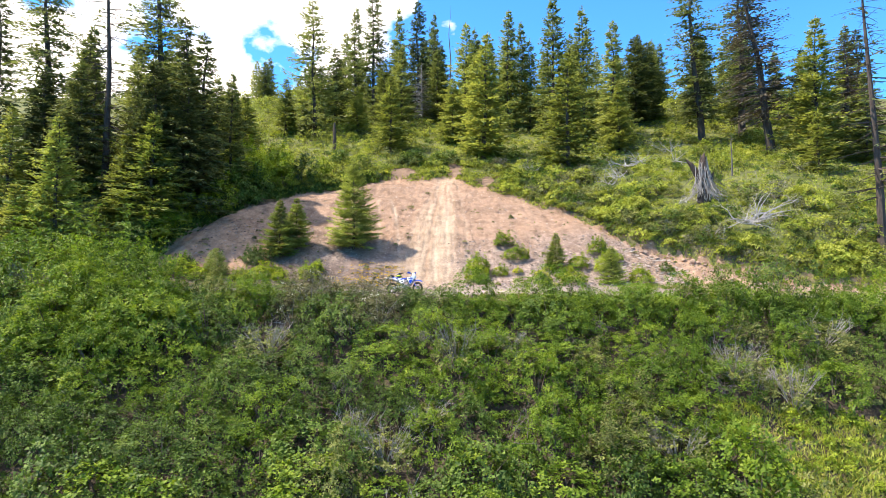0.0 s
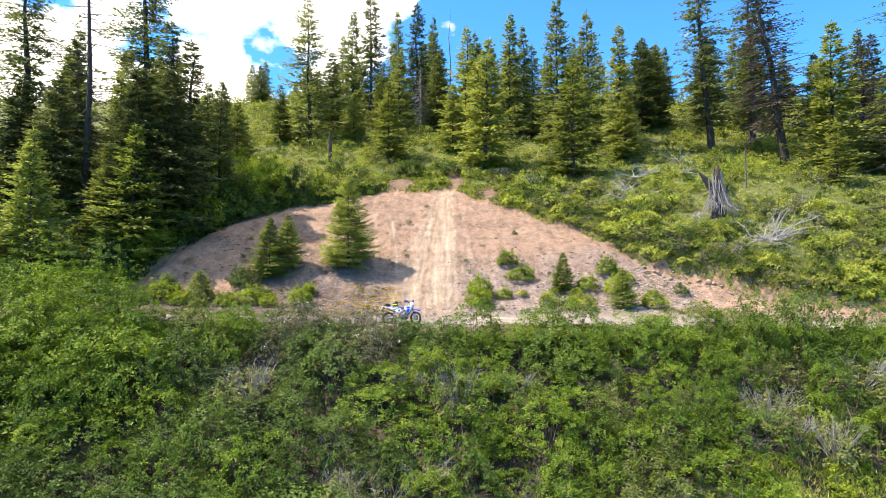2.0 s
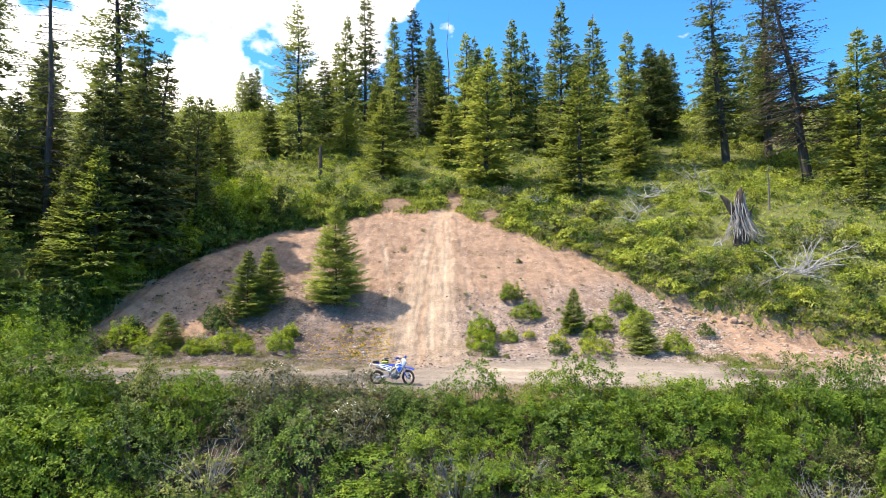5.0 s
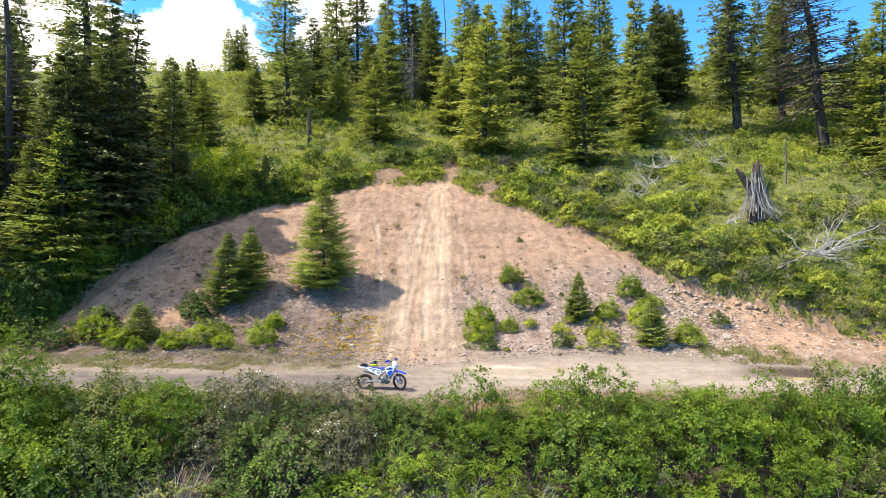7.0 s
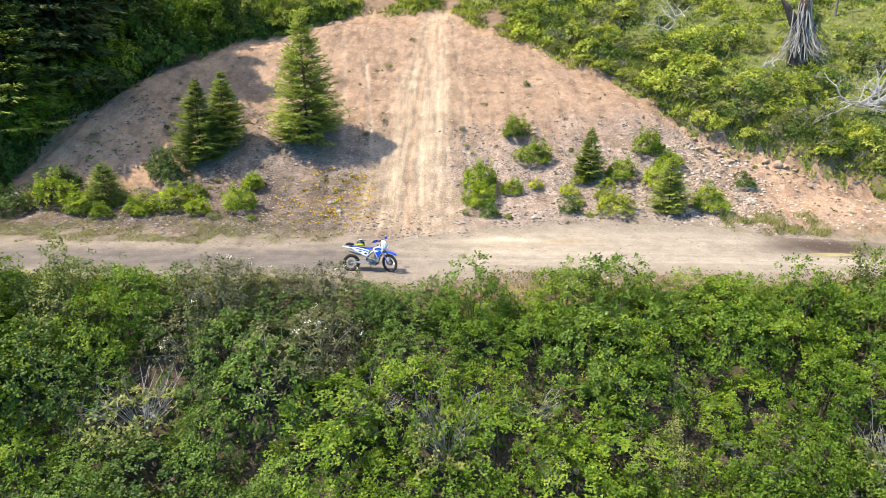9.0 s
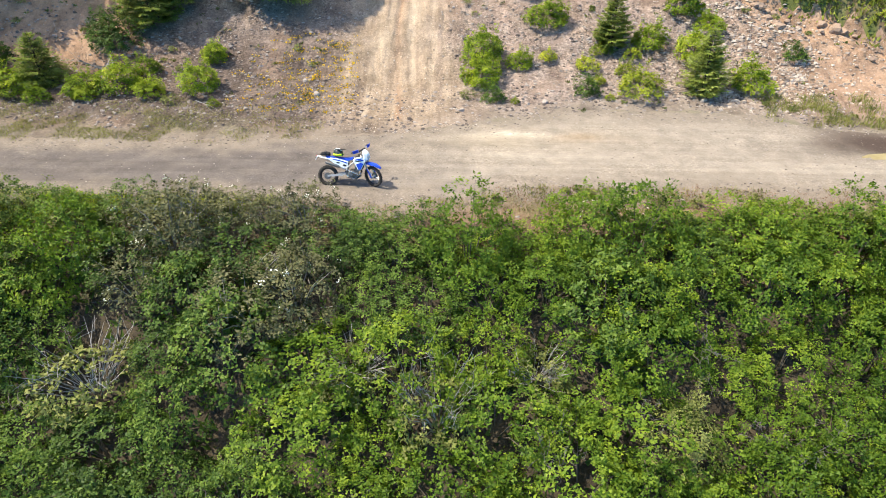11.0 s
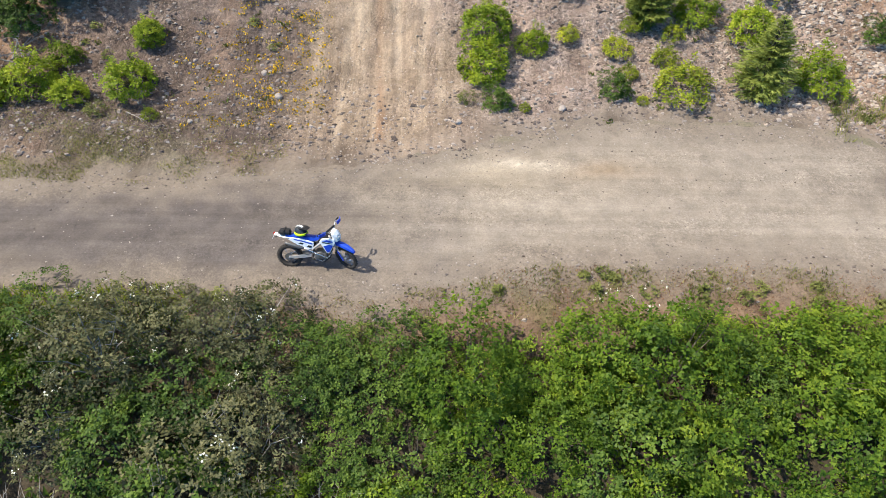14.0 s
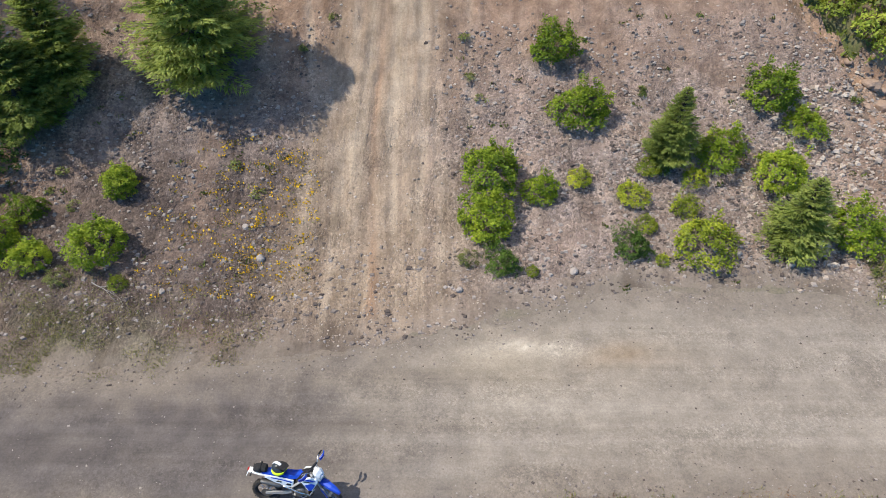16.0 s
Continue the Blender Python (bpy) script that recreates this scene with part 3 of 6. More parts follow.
def notch(x, y):
    """Bare dirt where the climb leaves the bank, and beside it."""
    return max(math.exp(-((x - 1.3) / 0.9) ** 2 - ((y - 70.0) / 2.4) ** 2), math.exp(-((x + 4.5) / 1.5) ** 2 - ((y - 69.0) / 1.3) ** 2), math.exp(-((x - 4.8) / 1.2) ** 2 - ((y - 66.2) / 1.3) ** 2))


def height(x, y):
    return float(land(x, y)) + relief(x, y)


def spaced(*runs):
    """Grid lines from stretches of (start, end, spacing)."""
    out = []
    for a, b, d in runs:
        n = max(1, round((b - a) / d))
        out.extend(a + (b - a) * i / n for i in range(n))
    out.append(runs[-1][1])
    return out


GX = spaced((-900, -300, 150), (-300, -90, 30), (-90, -42, 6), (-42, -27, 0.8), (-27, -8, 0.25), (-8, 3, 0.11), (3, 27, 0.25), (27, 42, 0.6), (42, 90, 6), (90, 300, 30), (300, 900, 150))
LOW_Y = spaced((-700, -100, 120), (-100, -10, 15), (-10, 14, 3), (14, 31, 0.7))
HIGH_Y = spaced((74, 125, 0.9), (125, 170, 5), (170, 400, 25), (400, 1000, 120))
STRIPS = (22, 24, 10, 100, 34)      # rows of faces: slope to road, road, verge, bank, hill


def column(x):
    """The y of every grid row at x: rows run along the borders of road and bank."""
    marks = (31.0, *borders(x), 74.0)
    ys = list(LOW_Y[:-1])
    for lo, hi, n in zip(marks, marks[1:], STRIPS):
        ys.extend(lo + (hi - lo) * k / n for k in range(n))
    return ys + list(HIGH_Y)


SAND = (6.0, 42.5)      # a sweep of orange sand on the road


def build_ground():
    nx = len(GX)
    cols = [column(x) for x in GX]
    ny = len(cols[0])
    gy = np.array(cols).T
    gx = np.repeat(np.array(GX)[None, :], ny, 0)
    z = land(gx, gy)
    co = []
    for j in range(ny):
        for i, x in enumerate(GX):
            y = gy[j, i]
            near = -45 < x < 45 and 10 < y < 130
            co.append((x, y, z[j, i] + (relief(x, y) if near else 0.0)))
    sheets = {"ground": [], "road": [], "dirt_bank": []}
    first = len(LOW_Y) - 1
    road_rows = range(first + STRIPS[0], first + STRIPS[0] + STRIPS[1])
    bank_rows = range(first + sum(STRIPS[:3]), first + sum(STRIPS[:4]))
    for j in range(ny - 1):
        for i in range(nx - 1):
            a = j * nx + i
            name = "road" if j in road_rows and -90 < GX[i] < 90 else "dirt_bank" if j in bank_rows and -24.5 < GX[i] < 42 else "ground"
            sheets[name].append((a, a + 1, a + 1 + nx, a + nx))
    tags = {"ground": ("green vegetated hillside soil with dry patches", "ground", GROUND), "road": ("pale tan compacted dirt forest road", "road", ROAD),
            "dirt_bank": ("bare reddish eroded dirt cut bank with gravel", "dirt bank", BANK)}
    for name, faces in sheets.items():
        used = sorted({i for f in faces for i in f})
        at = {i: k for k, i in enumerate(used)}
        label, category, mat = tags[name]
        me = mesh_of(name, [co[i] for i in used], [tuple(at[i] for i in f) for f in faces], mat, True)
        layers = {k: [] for k in ("green", "gravel", "orange", "track", "damp", "edge", "left_shade", "dark_soil", "sand", "ridge", "rut", "red")}
        for i in used:
            x, y, _ = co[i]
            r = float(rim(x))
            n = noise.noise((x * 0.5, y * 0.5, 11.0))
            n2 = noise.noise((x * 1.7, y * 1.7, 13.0))
            lo, hi, toe, top = borders(x)
            if name == "dirt_bank":
                layers["green"].append(float(np.clip(step(-3.5, -7, x) * step(45.5, 43.0, y) * (0.75 + 0.6 * n) + step(15, 19, x) * step(46.5, 44.5, y) * (0.5 + 0.6 * n), 0, 1)))
            else:
                layers["green"].append(float(np.clip((0.35 + 0.4 * n + 0.3 * n2) if 34.6 < y < 43 else min(1.0, 0.45 + 0.25 * (y - r) + 0.5 * n2) if y > r else 1.0, 0, 1)) * (1 - min(1.0, 1.5 * notch(x, y))))
            layers["gravel"].append(float(np.clip(step(11.0, 3.5, y - 45 - 0.1 * abs(x)) * (0.9 + 0.5 * n) * (1 - step(-11, -15, x) * step(46.5, 48.5, y)) * (1 - 0.7 * step(14, 18, x)), 0, 1)))
            layers["orange"].append(float(np.clip(0.8 * notch(x, y) + 0.9 * track_mask(x, y) * step(57, 64, y) + step(3.6, 0.3, r - y) * (0.5 + 0.6 * n) + 0.75 * step(13, 18, x) * step(44.5, 47, y) + 1.0 * step(-10, -16, x) * step(45, 48, y), 0, 1)))
            layers["track"].append(track_mask(x, y) * (1 - 0.7 * float(step(57, 63, y))) if name == "dirt_bank" else float(np.clip(1.0 * np.exp(-((x - 0.8) / 5.2) ** 2 - ((y - 43) / 1.9) ** 2) * (1 + n), 0, 1)))
            deep, red = ruts(x, y) if name == "dirt_bank" else (0.0, 0.0)
            layers["rut"].append(min(1.0, deep / 0.08))
            layers["red"].append(red)
            layers["damp"].append(float(np.clip(1.5 * np.exp(-((x - 18.2) / 3.8) ** 2 - ((y - 42.3) / 1.3) ** 2) - 0.30 + 0.5 * n, 0, 1)) if x > 10 else 0.0)
            # grows leftwards, weaker up the bank: duller soil together with painted shade
            layers["left_shade"].append(float(np.clip(step(4, -5, x + 1.5 * n) * 0.95 * (1 - 0.6 * step(47.5, 51, y)) + 0.25 * n2, 0, 1)))
            bend = y - (SAND[1] + 0.10 * (x - SAND[0]) - 0.05 * (x - SAND[0]) ** 2)
            layers["sand"].append(float(np.clip(1.1 * np.exp(-((x - SAND[0]) / (1.0 + 0.5 * (x > SAND[0]))) ** 2 - (bend / 0.33) ** 2) * (0.8 + 0.5 * n2), 0, 1)))
            bow = y - (SAND[1] + 0.22 - 0.07 * (x - SAND[0] + 2.7) ** 2)
            layers["ridge"].append(float(np.clip(np.exp(-((x - SAND[0] + 2.4) / 1.7) ** 2 - (bow / 0.20) ** 2) * (0.9 + 0.5 * n2), 0, 1)))
            near = min(abs(y - lo), abs(y - hi), abs(y - toe))
            layers["edge"].append(float(np.clip(step(1.5, 0.0, near + 0.5 * n2) * (0.95 + 0.3 * n), 0, 1)))
            # darker soil colour from the thicket's edge downhill
            layers["dark_soil"].append(float(np.clip(step(36.4, 35.0, y + 0.5 * n2), 0, 1)))
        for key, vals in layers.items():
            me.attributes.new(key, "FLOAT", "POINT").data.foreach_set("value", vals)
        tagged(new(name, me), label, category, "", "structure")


build_ground()

# muddy pool in the wheel rut
pool = Soup()
ring_pts = [(math.cos(a) * 2.1 * (1 + 0.18 * math.sin(3 * a + 1)), math.sin(a) * 0.42 * (1 + 0.22 * math.sin(2 * a)), 0) for a in [2 * math.pi * k / 40 for k in range(40)]]
pool.v = [Vector((0, 0, 0.0))] + [Vector(p) for p in ring_pts]
pool.f = [(0, 1 + k, 1 + (k + 1) % 40) for k in range(40)]
mud, mn, mlk, mb = material("muddy_water", 0.12)
mlk.new(ramp(mn, mlk, add_noise(mn, mlk, 1.2, 4), (0.35, (0.25, 0.205, 0.11)), (0.65, (0.34, 0.285, 0.165))), mb.inputs["Base Color"])
puddle = new("puddle", pool.done("puddle", mud))
puddle.matrix_basis = pose(18.0, 41.55, height(18.0, 41.55) + 0.014, 0, 0.92, 0)
tagged(puddle, "shallow muddy ochre puddle in a road rut", "puddle", "", "structure")


# ---- plants ----
def conifer(name, rng, tall, wide, base, whorls, per, sprays, size, droop, needles, lift=0.5, thick=None, bare=0.0, power=0.85, ragged=0.25, label="", bark=None, width=0.2, corners=3):
    """A conifer at the origin: tapered trunk with its limbs, and a crown of many needle sprays. bare: the share of limbs without needles."""
    top = thing(name, Matrix.Identity(4), label, "tree")
    wood, r0 = Soup(), thick or tall * 0.011 + 0.03
    wob = [Vector((rng.normal(0, 0.012) * tall * u, rng.normal(0, 0.012) * tall * u, tall * u)) for u in (0, 0.03, 0.2, 0.45, 0.7, 0.9, 1.0)]
    wob[0] = Vector((0, 0, -0.3))
    wood.tube(wob, [r0 * 1.5, r0 * 1.05, r0 * 0.85, r0 * 0.62, r0 * 0.36, r0 * 0.14, 0.008], 8)
    roots, tips, sides = [], [], []
    for w in range(whorls):
        u = (w + rng.uniform(-0.3, 0.3)) / whorls
        h = tall * (base + (0.985 - base) * max(0, u) ** 0.92)
        fr = np.clip((h / tall - base) / (1 - base), 0, 1)
        for k in range(per):
            if rng.random() < ragged * 0.5:
                continue
            az = rng.uniform(0, 2 * math.pi)
            length = wide * ((1 - fr) ** power) * rng.uniform(1 - ragged * 1.6, 1 + ragged * 0.7) * (0.72 + 0.28 * min(1, fr * 6)) + (0.03 * wide + 0.05) * (1 - 0.5 * fr)
            e0 = -0.10 + lift * (0.25 + fr) + rng.normal(0, 0.1)
            out = np.array([math.cos(az), math.sin(az), 0.0])
            lat = np.array([-math.sin(az), math.cos(az), 0.0])

            def at(s):
                s = np.asarray(s, float)[..., None]
                return np.array([0, 0, h]) + out * (length * s * math.cos(e0)) + np.array([0, 0, 1.0]) * (length * (math.sin(e0) * s - droop * s ** 2 + 0.12 * s ** 3))
            naked = rng.random() < bare
            rb = max(0.008, r0 * 0.17 * (1 - fr * 0.7))
            if naked:
                wood.tube(at([0, 0.35, 0.7, 0.97]), [rb, rb * 0.75, rb * 0.45, rb * 0.15], 3, False)
            else:
                wood.tube(at([0, 0.8]), [rb, rb * 0.2], 3, False)
            if naked:
                for s in rng.uniform(0.3, 0.95, 4):
                    p = at(s)
                    q = p + out * 0.22 * length * 0.6 + lat * rng.choice((-1, 1)) * 0.2 * length * (1.1 - s) + np.array([0, 0, rng.uniform(-0.12, 0.06) * length])
                    wood.tube([p, q], [rb * 0.4, rb * 0.12], 3, False)
                continue
            n = max(5, int(sprays * length / wide * rng.uniform(0.8, 1.2)) + 3)
            s = rng.uniform(0.10, 1.0, n) ** 0.8
            sgn = rng.choice((-1.0, 1.0), n)
            reach = (0.32 * length * (1 - s) + 0.08 * length) * rng.random(n)
            p = at(s) + lat * (sgn * reach)[:, None] + np.array([0, 0, -1.0]) * (reach * 0.22 + np.abs(rng.normal(0, 0.035, n)) * length * 0.6)[:, None]
            way = unit(out * rng.uniform(0.5, 1.0, n)[:, None] + lat * (sgn * rng.uniform(0.1, 0.9, n))[:, None] + np.array([0, 0, 1.0]) * (math.sin(e0) * 0.5 - droop * s + rng.normal(0, 0.22, n))[:, None])
            ln = (size * (1 - 0.42 * fr) * (1.42 - 0.72 * s) * rng.uniform(0.7, 1.3, n))[:, None]
            flat = unit(np.cross(way, np.array([0, 0, 1.0]) + rng.normal(0, 0.5, (n, 3))))
            roots.append(p)
            tips.append(p + way * ln)
            sides.append(flat * ln * width)
    if bare < 0.9:
        hs = np.linspace(0.93, 0.995, 26) * tall
        p = np.stack([rng.normal(0, 0.01, 26) * wide, rng.normal(0, 0.01, 26) * wide, hs], 1)
        way = unit(np.concatenate([rng.normal(0, 0.55, (26, 2)), np.full((26, 1), 0.9)], 1))
        ln = size * 0.55 * rng.uniform(0.6, 1.2, (26, 1))
        roots.append(p), tips.append(p + way * ln), sides.append(unit(np.cross(way, rng.normal(0, 1, (26, 3)))) * ln * width * 0.8)
    part("trunk", wood.done(name + "_trunk", bark or BARK), None, top)
    if roots:
        part("crown", quads_mesh(name + "_crown", np.concatenate(roots), np.concatenate(tips), np.concatenate(sides), needles, -0.35, corners), None, top)
    return top


def rosettes(rng, mid, axis, per, leaf, radius, width):
    """Leaves set flat round many twig ends: arrays of root, tip and half-width."""
    n = len(mid) * per
    c, ax = np.repeat(mid, per, 0), np.repeat(unit(axis), per, 0)
    way = rng.normal(0, 1, (n, 3))
    way = unit(way - ax * np.sum(way * ax, 1, keepdims=True) + ax * rng.uniform(-0.15, 0.7, (n, 1)))
    ln = leaf * rng.uniform(0.65, 1.3, (n, 1))
    root = c + way * radius * rng.uniform(0.05, 1.0, (n, 1)) + ax * rng.normal(0, 0.3, (n, 1)) * radius
    side = unit(np.cross(way, ax + rng.normal(0, 0.35, (n, 3)))) * ln * width
    return root, root + way * ln, side


def dome(rng, n, wide, tall, lumps=9, rough=0.25):
    """Twig ends over an uneven dome, and the way that each faces."""
    bumps = unit(rng.normal(0, 1, (lumps, 3)) * np.array([1, 1, 0.6]) + np.array([0, 0, 0.5]))
    gain = rng.uniform(-rough, rough * 1.3, lumps)
    d = rng.normal(0, 1, (n, 3))
    d[:, 2] = np.abs(d[:, 2]) * 1.1 - 0.18
    d = unit(d)
    k = 1 + (np.exp((d @ bumps.T - 1) * 7) * gain).sum(1)
    q = (rng.uniform(0.45, 1.0, n) ** 0.5 * k)[:, None]
    p = d * q * np.array([wide, wide, tall * 0.82]) + np.array([0, 0, tall * 0.18])
    p[:, 2] = np.maximum(p[:, 2], 0.04)
    return p, unit(d * 0.75 + np.array([0, 0, 0.75]) + rng.normal(0, 0.3, (n, 3)))


def shrub(name, rng, wide, tall, ends, per, leaf, leaves_mat, label, radius=0.10, twigs=0, width=0.30, flowers=0, sprigs=0, rough=0.3, corners=4):
    """A shrub at the origin: stems from one foot, and leaves set round its twig ends."""
    top = thing(name, Matrix.Identity(4), label, "shrub")
    wood = Soup()
    mid, axis = dome(rng, ends, wide, tall, rough=rough)
    for k in range(sprigs):
        a, r = rng.uniform(0, 6.28), wide * rng.uniform(0.1, 0.8)
        hs = np.linspace(0.75, rng.uniform(1.15, 1.45), 6) * tall
        mid = np.concatenate([mid, np.stack([np.full(6, math.cos(a) * r), np.full(6, math.sin(a) * r), hs], 1) + rng.normal(0, 0.03, (6, 3))])
        axis = np.concatenate([axis, np.tile(np.array([[0, 0, 1.0]]), (6, 1)) + rng.normal(0, 0.3, (6, 3))])
    for k in range(10):
        m = mid[int(rng.integers(ends))]
        wood.tube([(m[0] * 0.08, m[1] * 0.08, -0.08), (m[0] * 0.5, m[1] * 0.5, m[2] * 0.6), tuple(m)], [0.016 * wide + 0.004, 0.009 * wide + 0.003, 0.003], 3, False)
    for k in range(twigs):
        az = rng.uniform(0, 2 * math.pi)
        end = Vector((math.cos(az) * wide * rng.uniform(0.4, 1.1), math.sin(az) * wide * rng.uniform(0.4, 1.1), tall * rng.uniform(0.8, 1.2)))
        wood.tube([end * 0.3, end * 0.7 + Vector(rng.normal(0, 0.05, 3)), end], [0.011, 0.008, 0.003], 3, False)
        for b in range(4):
            p = end * rng.uniform(0.6, 0.95)
            wood.tube([p, p + Vector(rng.normal(0, 0.16, 3)) * wide + Vector((0, 0, 0.1))], [0.006, 0.002], 3, False)
    part("woody_base", wood.done(name + "_wood", STEM if not twigs else DEADWOOD), None, top)
    part("foliage", quads_mesh(name + "_foliage", *rosettes(rng, mid, axis, per, leaf, radius, width), leaves_mat, 0.18, corners), None, top)
    if flowers:
        pick = mid[rng.integers(0, len(mid), flowers)] + axis[:1] * 0.03
        p = np.repeat(pick, 7, 0) + rng.normal(0, 0.04, (flowers * 7, 3)) + np.array([0, 0, 0.03])
        d = unit(rng.normal(0, 1, p.shape) + np.array([0, 0, 0.6]))
        part("blossom", quads_mesh(name + "_blossom", p, p + d * 0.05, unit(np.cross(d, rng.normal(0, 1, p.shape))) * 0.022, PETAL_WHITE, 0.2), None, top)
    return top


def thicket_mesh(name, rng, spots, ends, per, leaf, radius, mat, label, category):
    """Many far shrubs joined into one mesh of stuff; spots are x, y, z, width, height."""
    r, t, s = [], [], []
    for x, y, z, wide, tall in spots:
        mid, axis = dome(rng, ends, wide, tall, rough=0.35)
        a, b, c = rosettes(rng, mid + np.array([x, y, z]), axis, per, leaf, radius, 0.32)
        r.append(a), t.append(b), s.append(c)
    return tagged(new(name, quads_mesh(name, np.concatenate(r), np.concatenate(t), np.concatenate(s), mat, 0.18, 3)), label, category, "", "stuff")


def stand(proto, x, y, sx=1.0, sz=None, turn=0.0, lean_x=0.0, lean_y=0.0, sink=0.0):
    """A copy of a plant on the ground."""
    m = pose(x, y, height(x, y) - sink, lean_x, lean_y, turn) @ Matrix.Diagonal((sx, sx, sz or sx, 1))
    return copy_thing(proto, m)


def relabel(ob, label):
    ob["label"] = label
    return ob


def remove(proto):
    for o in (*proto.children_recursive, proto):
        bpy.data.objects.remove(o)


RNG = np.random.default_rng(7)

# ---- conifers ----
SPRUCE_LABEL = "bushy yellow-green young spruce, branches to the ground"
FIR_LABEL = "tall dark green fir with drooping branches"
PINE_LABEL = "green conifer with open layered branches"
protos = {
    "spruce_a": conifer("spruce_tree", RNG, 10, 2.8, 0.02, 36, 9, 58, 0.38, 0.16, SPRUCE, label=SPRUCE_LABEL, width=0.21),
    "spruce_b": conifer("spruce_tree", RNG, 12, 2.9, 0.02, 38, 9, 58, 0.42, 0.20, SPRUCE, label=SPRUCE_LABEL, ragged=0.3, width=0.21),
    "bright_spruce": conifer("spruce_tree", RNG, 11, 3.0, 0.02, 38, 10, 66, 0.38, 0.16, YOUNG_SPRUCE, label="bushy bright green spruce, branches to the ground", ragged=0.3, width=0.20),
    "mid_a": conifer("conifer_tree", RNG, 16, 3.0, 0.03, 38, 8, 50, 0.50, 0.20, PINE, label="mid-green conifer with a pointed ragged crown", ragged=0.36, width=0.22, power=0.75),
    "mid_b": conifer("conifer_tree", RNG, 18, 2.9, 0.06, 40, 8, 48, 0.54, 0.22, PINE, label="tall mid-green conifer with a pointed crown", ragged=0.4, width=0.22, power=0.72),
    "mid_c": conifer("conifer_tree", RNG, 14, 3.3, 0.04, 36, 8, 54, 0.48, 0.18, SPRUCE, label="yellow-green conifer with a pointed crown", ragged=0.38, width=0.22, power=0.78),
    "fir_a": conifer("fir_tree", RNG, 22, 3.7, 0.14, 40, 8, 48, 0.52, 0.26, FIR, lift=0.3, label=FIR_LABEL, ragged=0.45, power=0.5, width=0.22, thick=0.40),
    "fir_b": conifer("fir_tree", RNG, 20, 2.8, 0.06, 42, 8, 46, 0.50, 0.26, FIR, lift=0.35, label=FIR_LABEL, ragged=0.4, power=0.62, width=0.22),
    "dark_spruce": conifer("spruce_tree", RNG, 12, 4.0, 0.02, 38, 10, 78, 0.46, 0.26, DARK_SPRUCE, label="broad dark green spruce, dense to the ground", ragged=0.3, width=0.22),
    "pine_a": conifer("pine_tree", RNG, 20, 4.2, 0.06, 28, 8, 56, 0.54, 0.10, PINE, lift=0.4, label=PINE_LABEL, ragged=0.42, power=0.72, width=0.22),
    "sparse": conifer("half_dead_conifer", RNG, 22, 2.9, 0.15, 46, 6, 14, 0.5, 0.22, FIR, lift=0.2, label="tall half-dead conifer with bare grey limbs", bare=0.82, ragged=0.5, power=0.4, thick=0.30),
    "half_dead": conifer("half_dead_conifer", RNG, 23, 4.0, 0.18, 56, 8, 26, 0.5, 0.26, BROWNED, lift=0.2, label="leaning half-dead conifer with browned needles", bare=0.55, ragged=0.4, power=0.42, thick=0.42),
    "snag": conifer("grey_snag", RNG, 9, 2.1, 0.10, 54, 10, 4, 0.3, 0.2, BROWNED, lift=0.3, bare=1.0, label="grey dead conifer with bare fine twigs", bark=DEADWOOD, ragged=0.2),
    "pole": conifer("dead_pole", RNG, 18, 0.9, 0.3, 16, 2, 4, 0.3, 0.2, BROWNED, bare=1.0, label="thin bare dead tree pole", bark=GREYWOOD, thick=0.13),
    "round": conifer("conifer_tree", RNG, 12.5, 3.0, 0.05, 36, 8, 54, 0.48, 0.18, FIR, label="dense dark conifer with a rounded top", power=0.5, ragged=0.25, width=0.22),
}
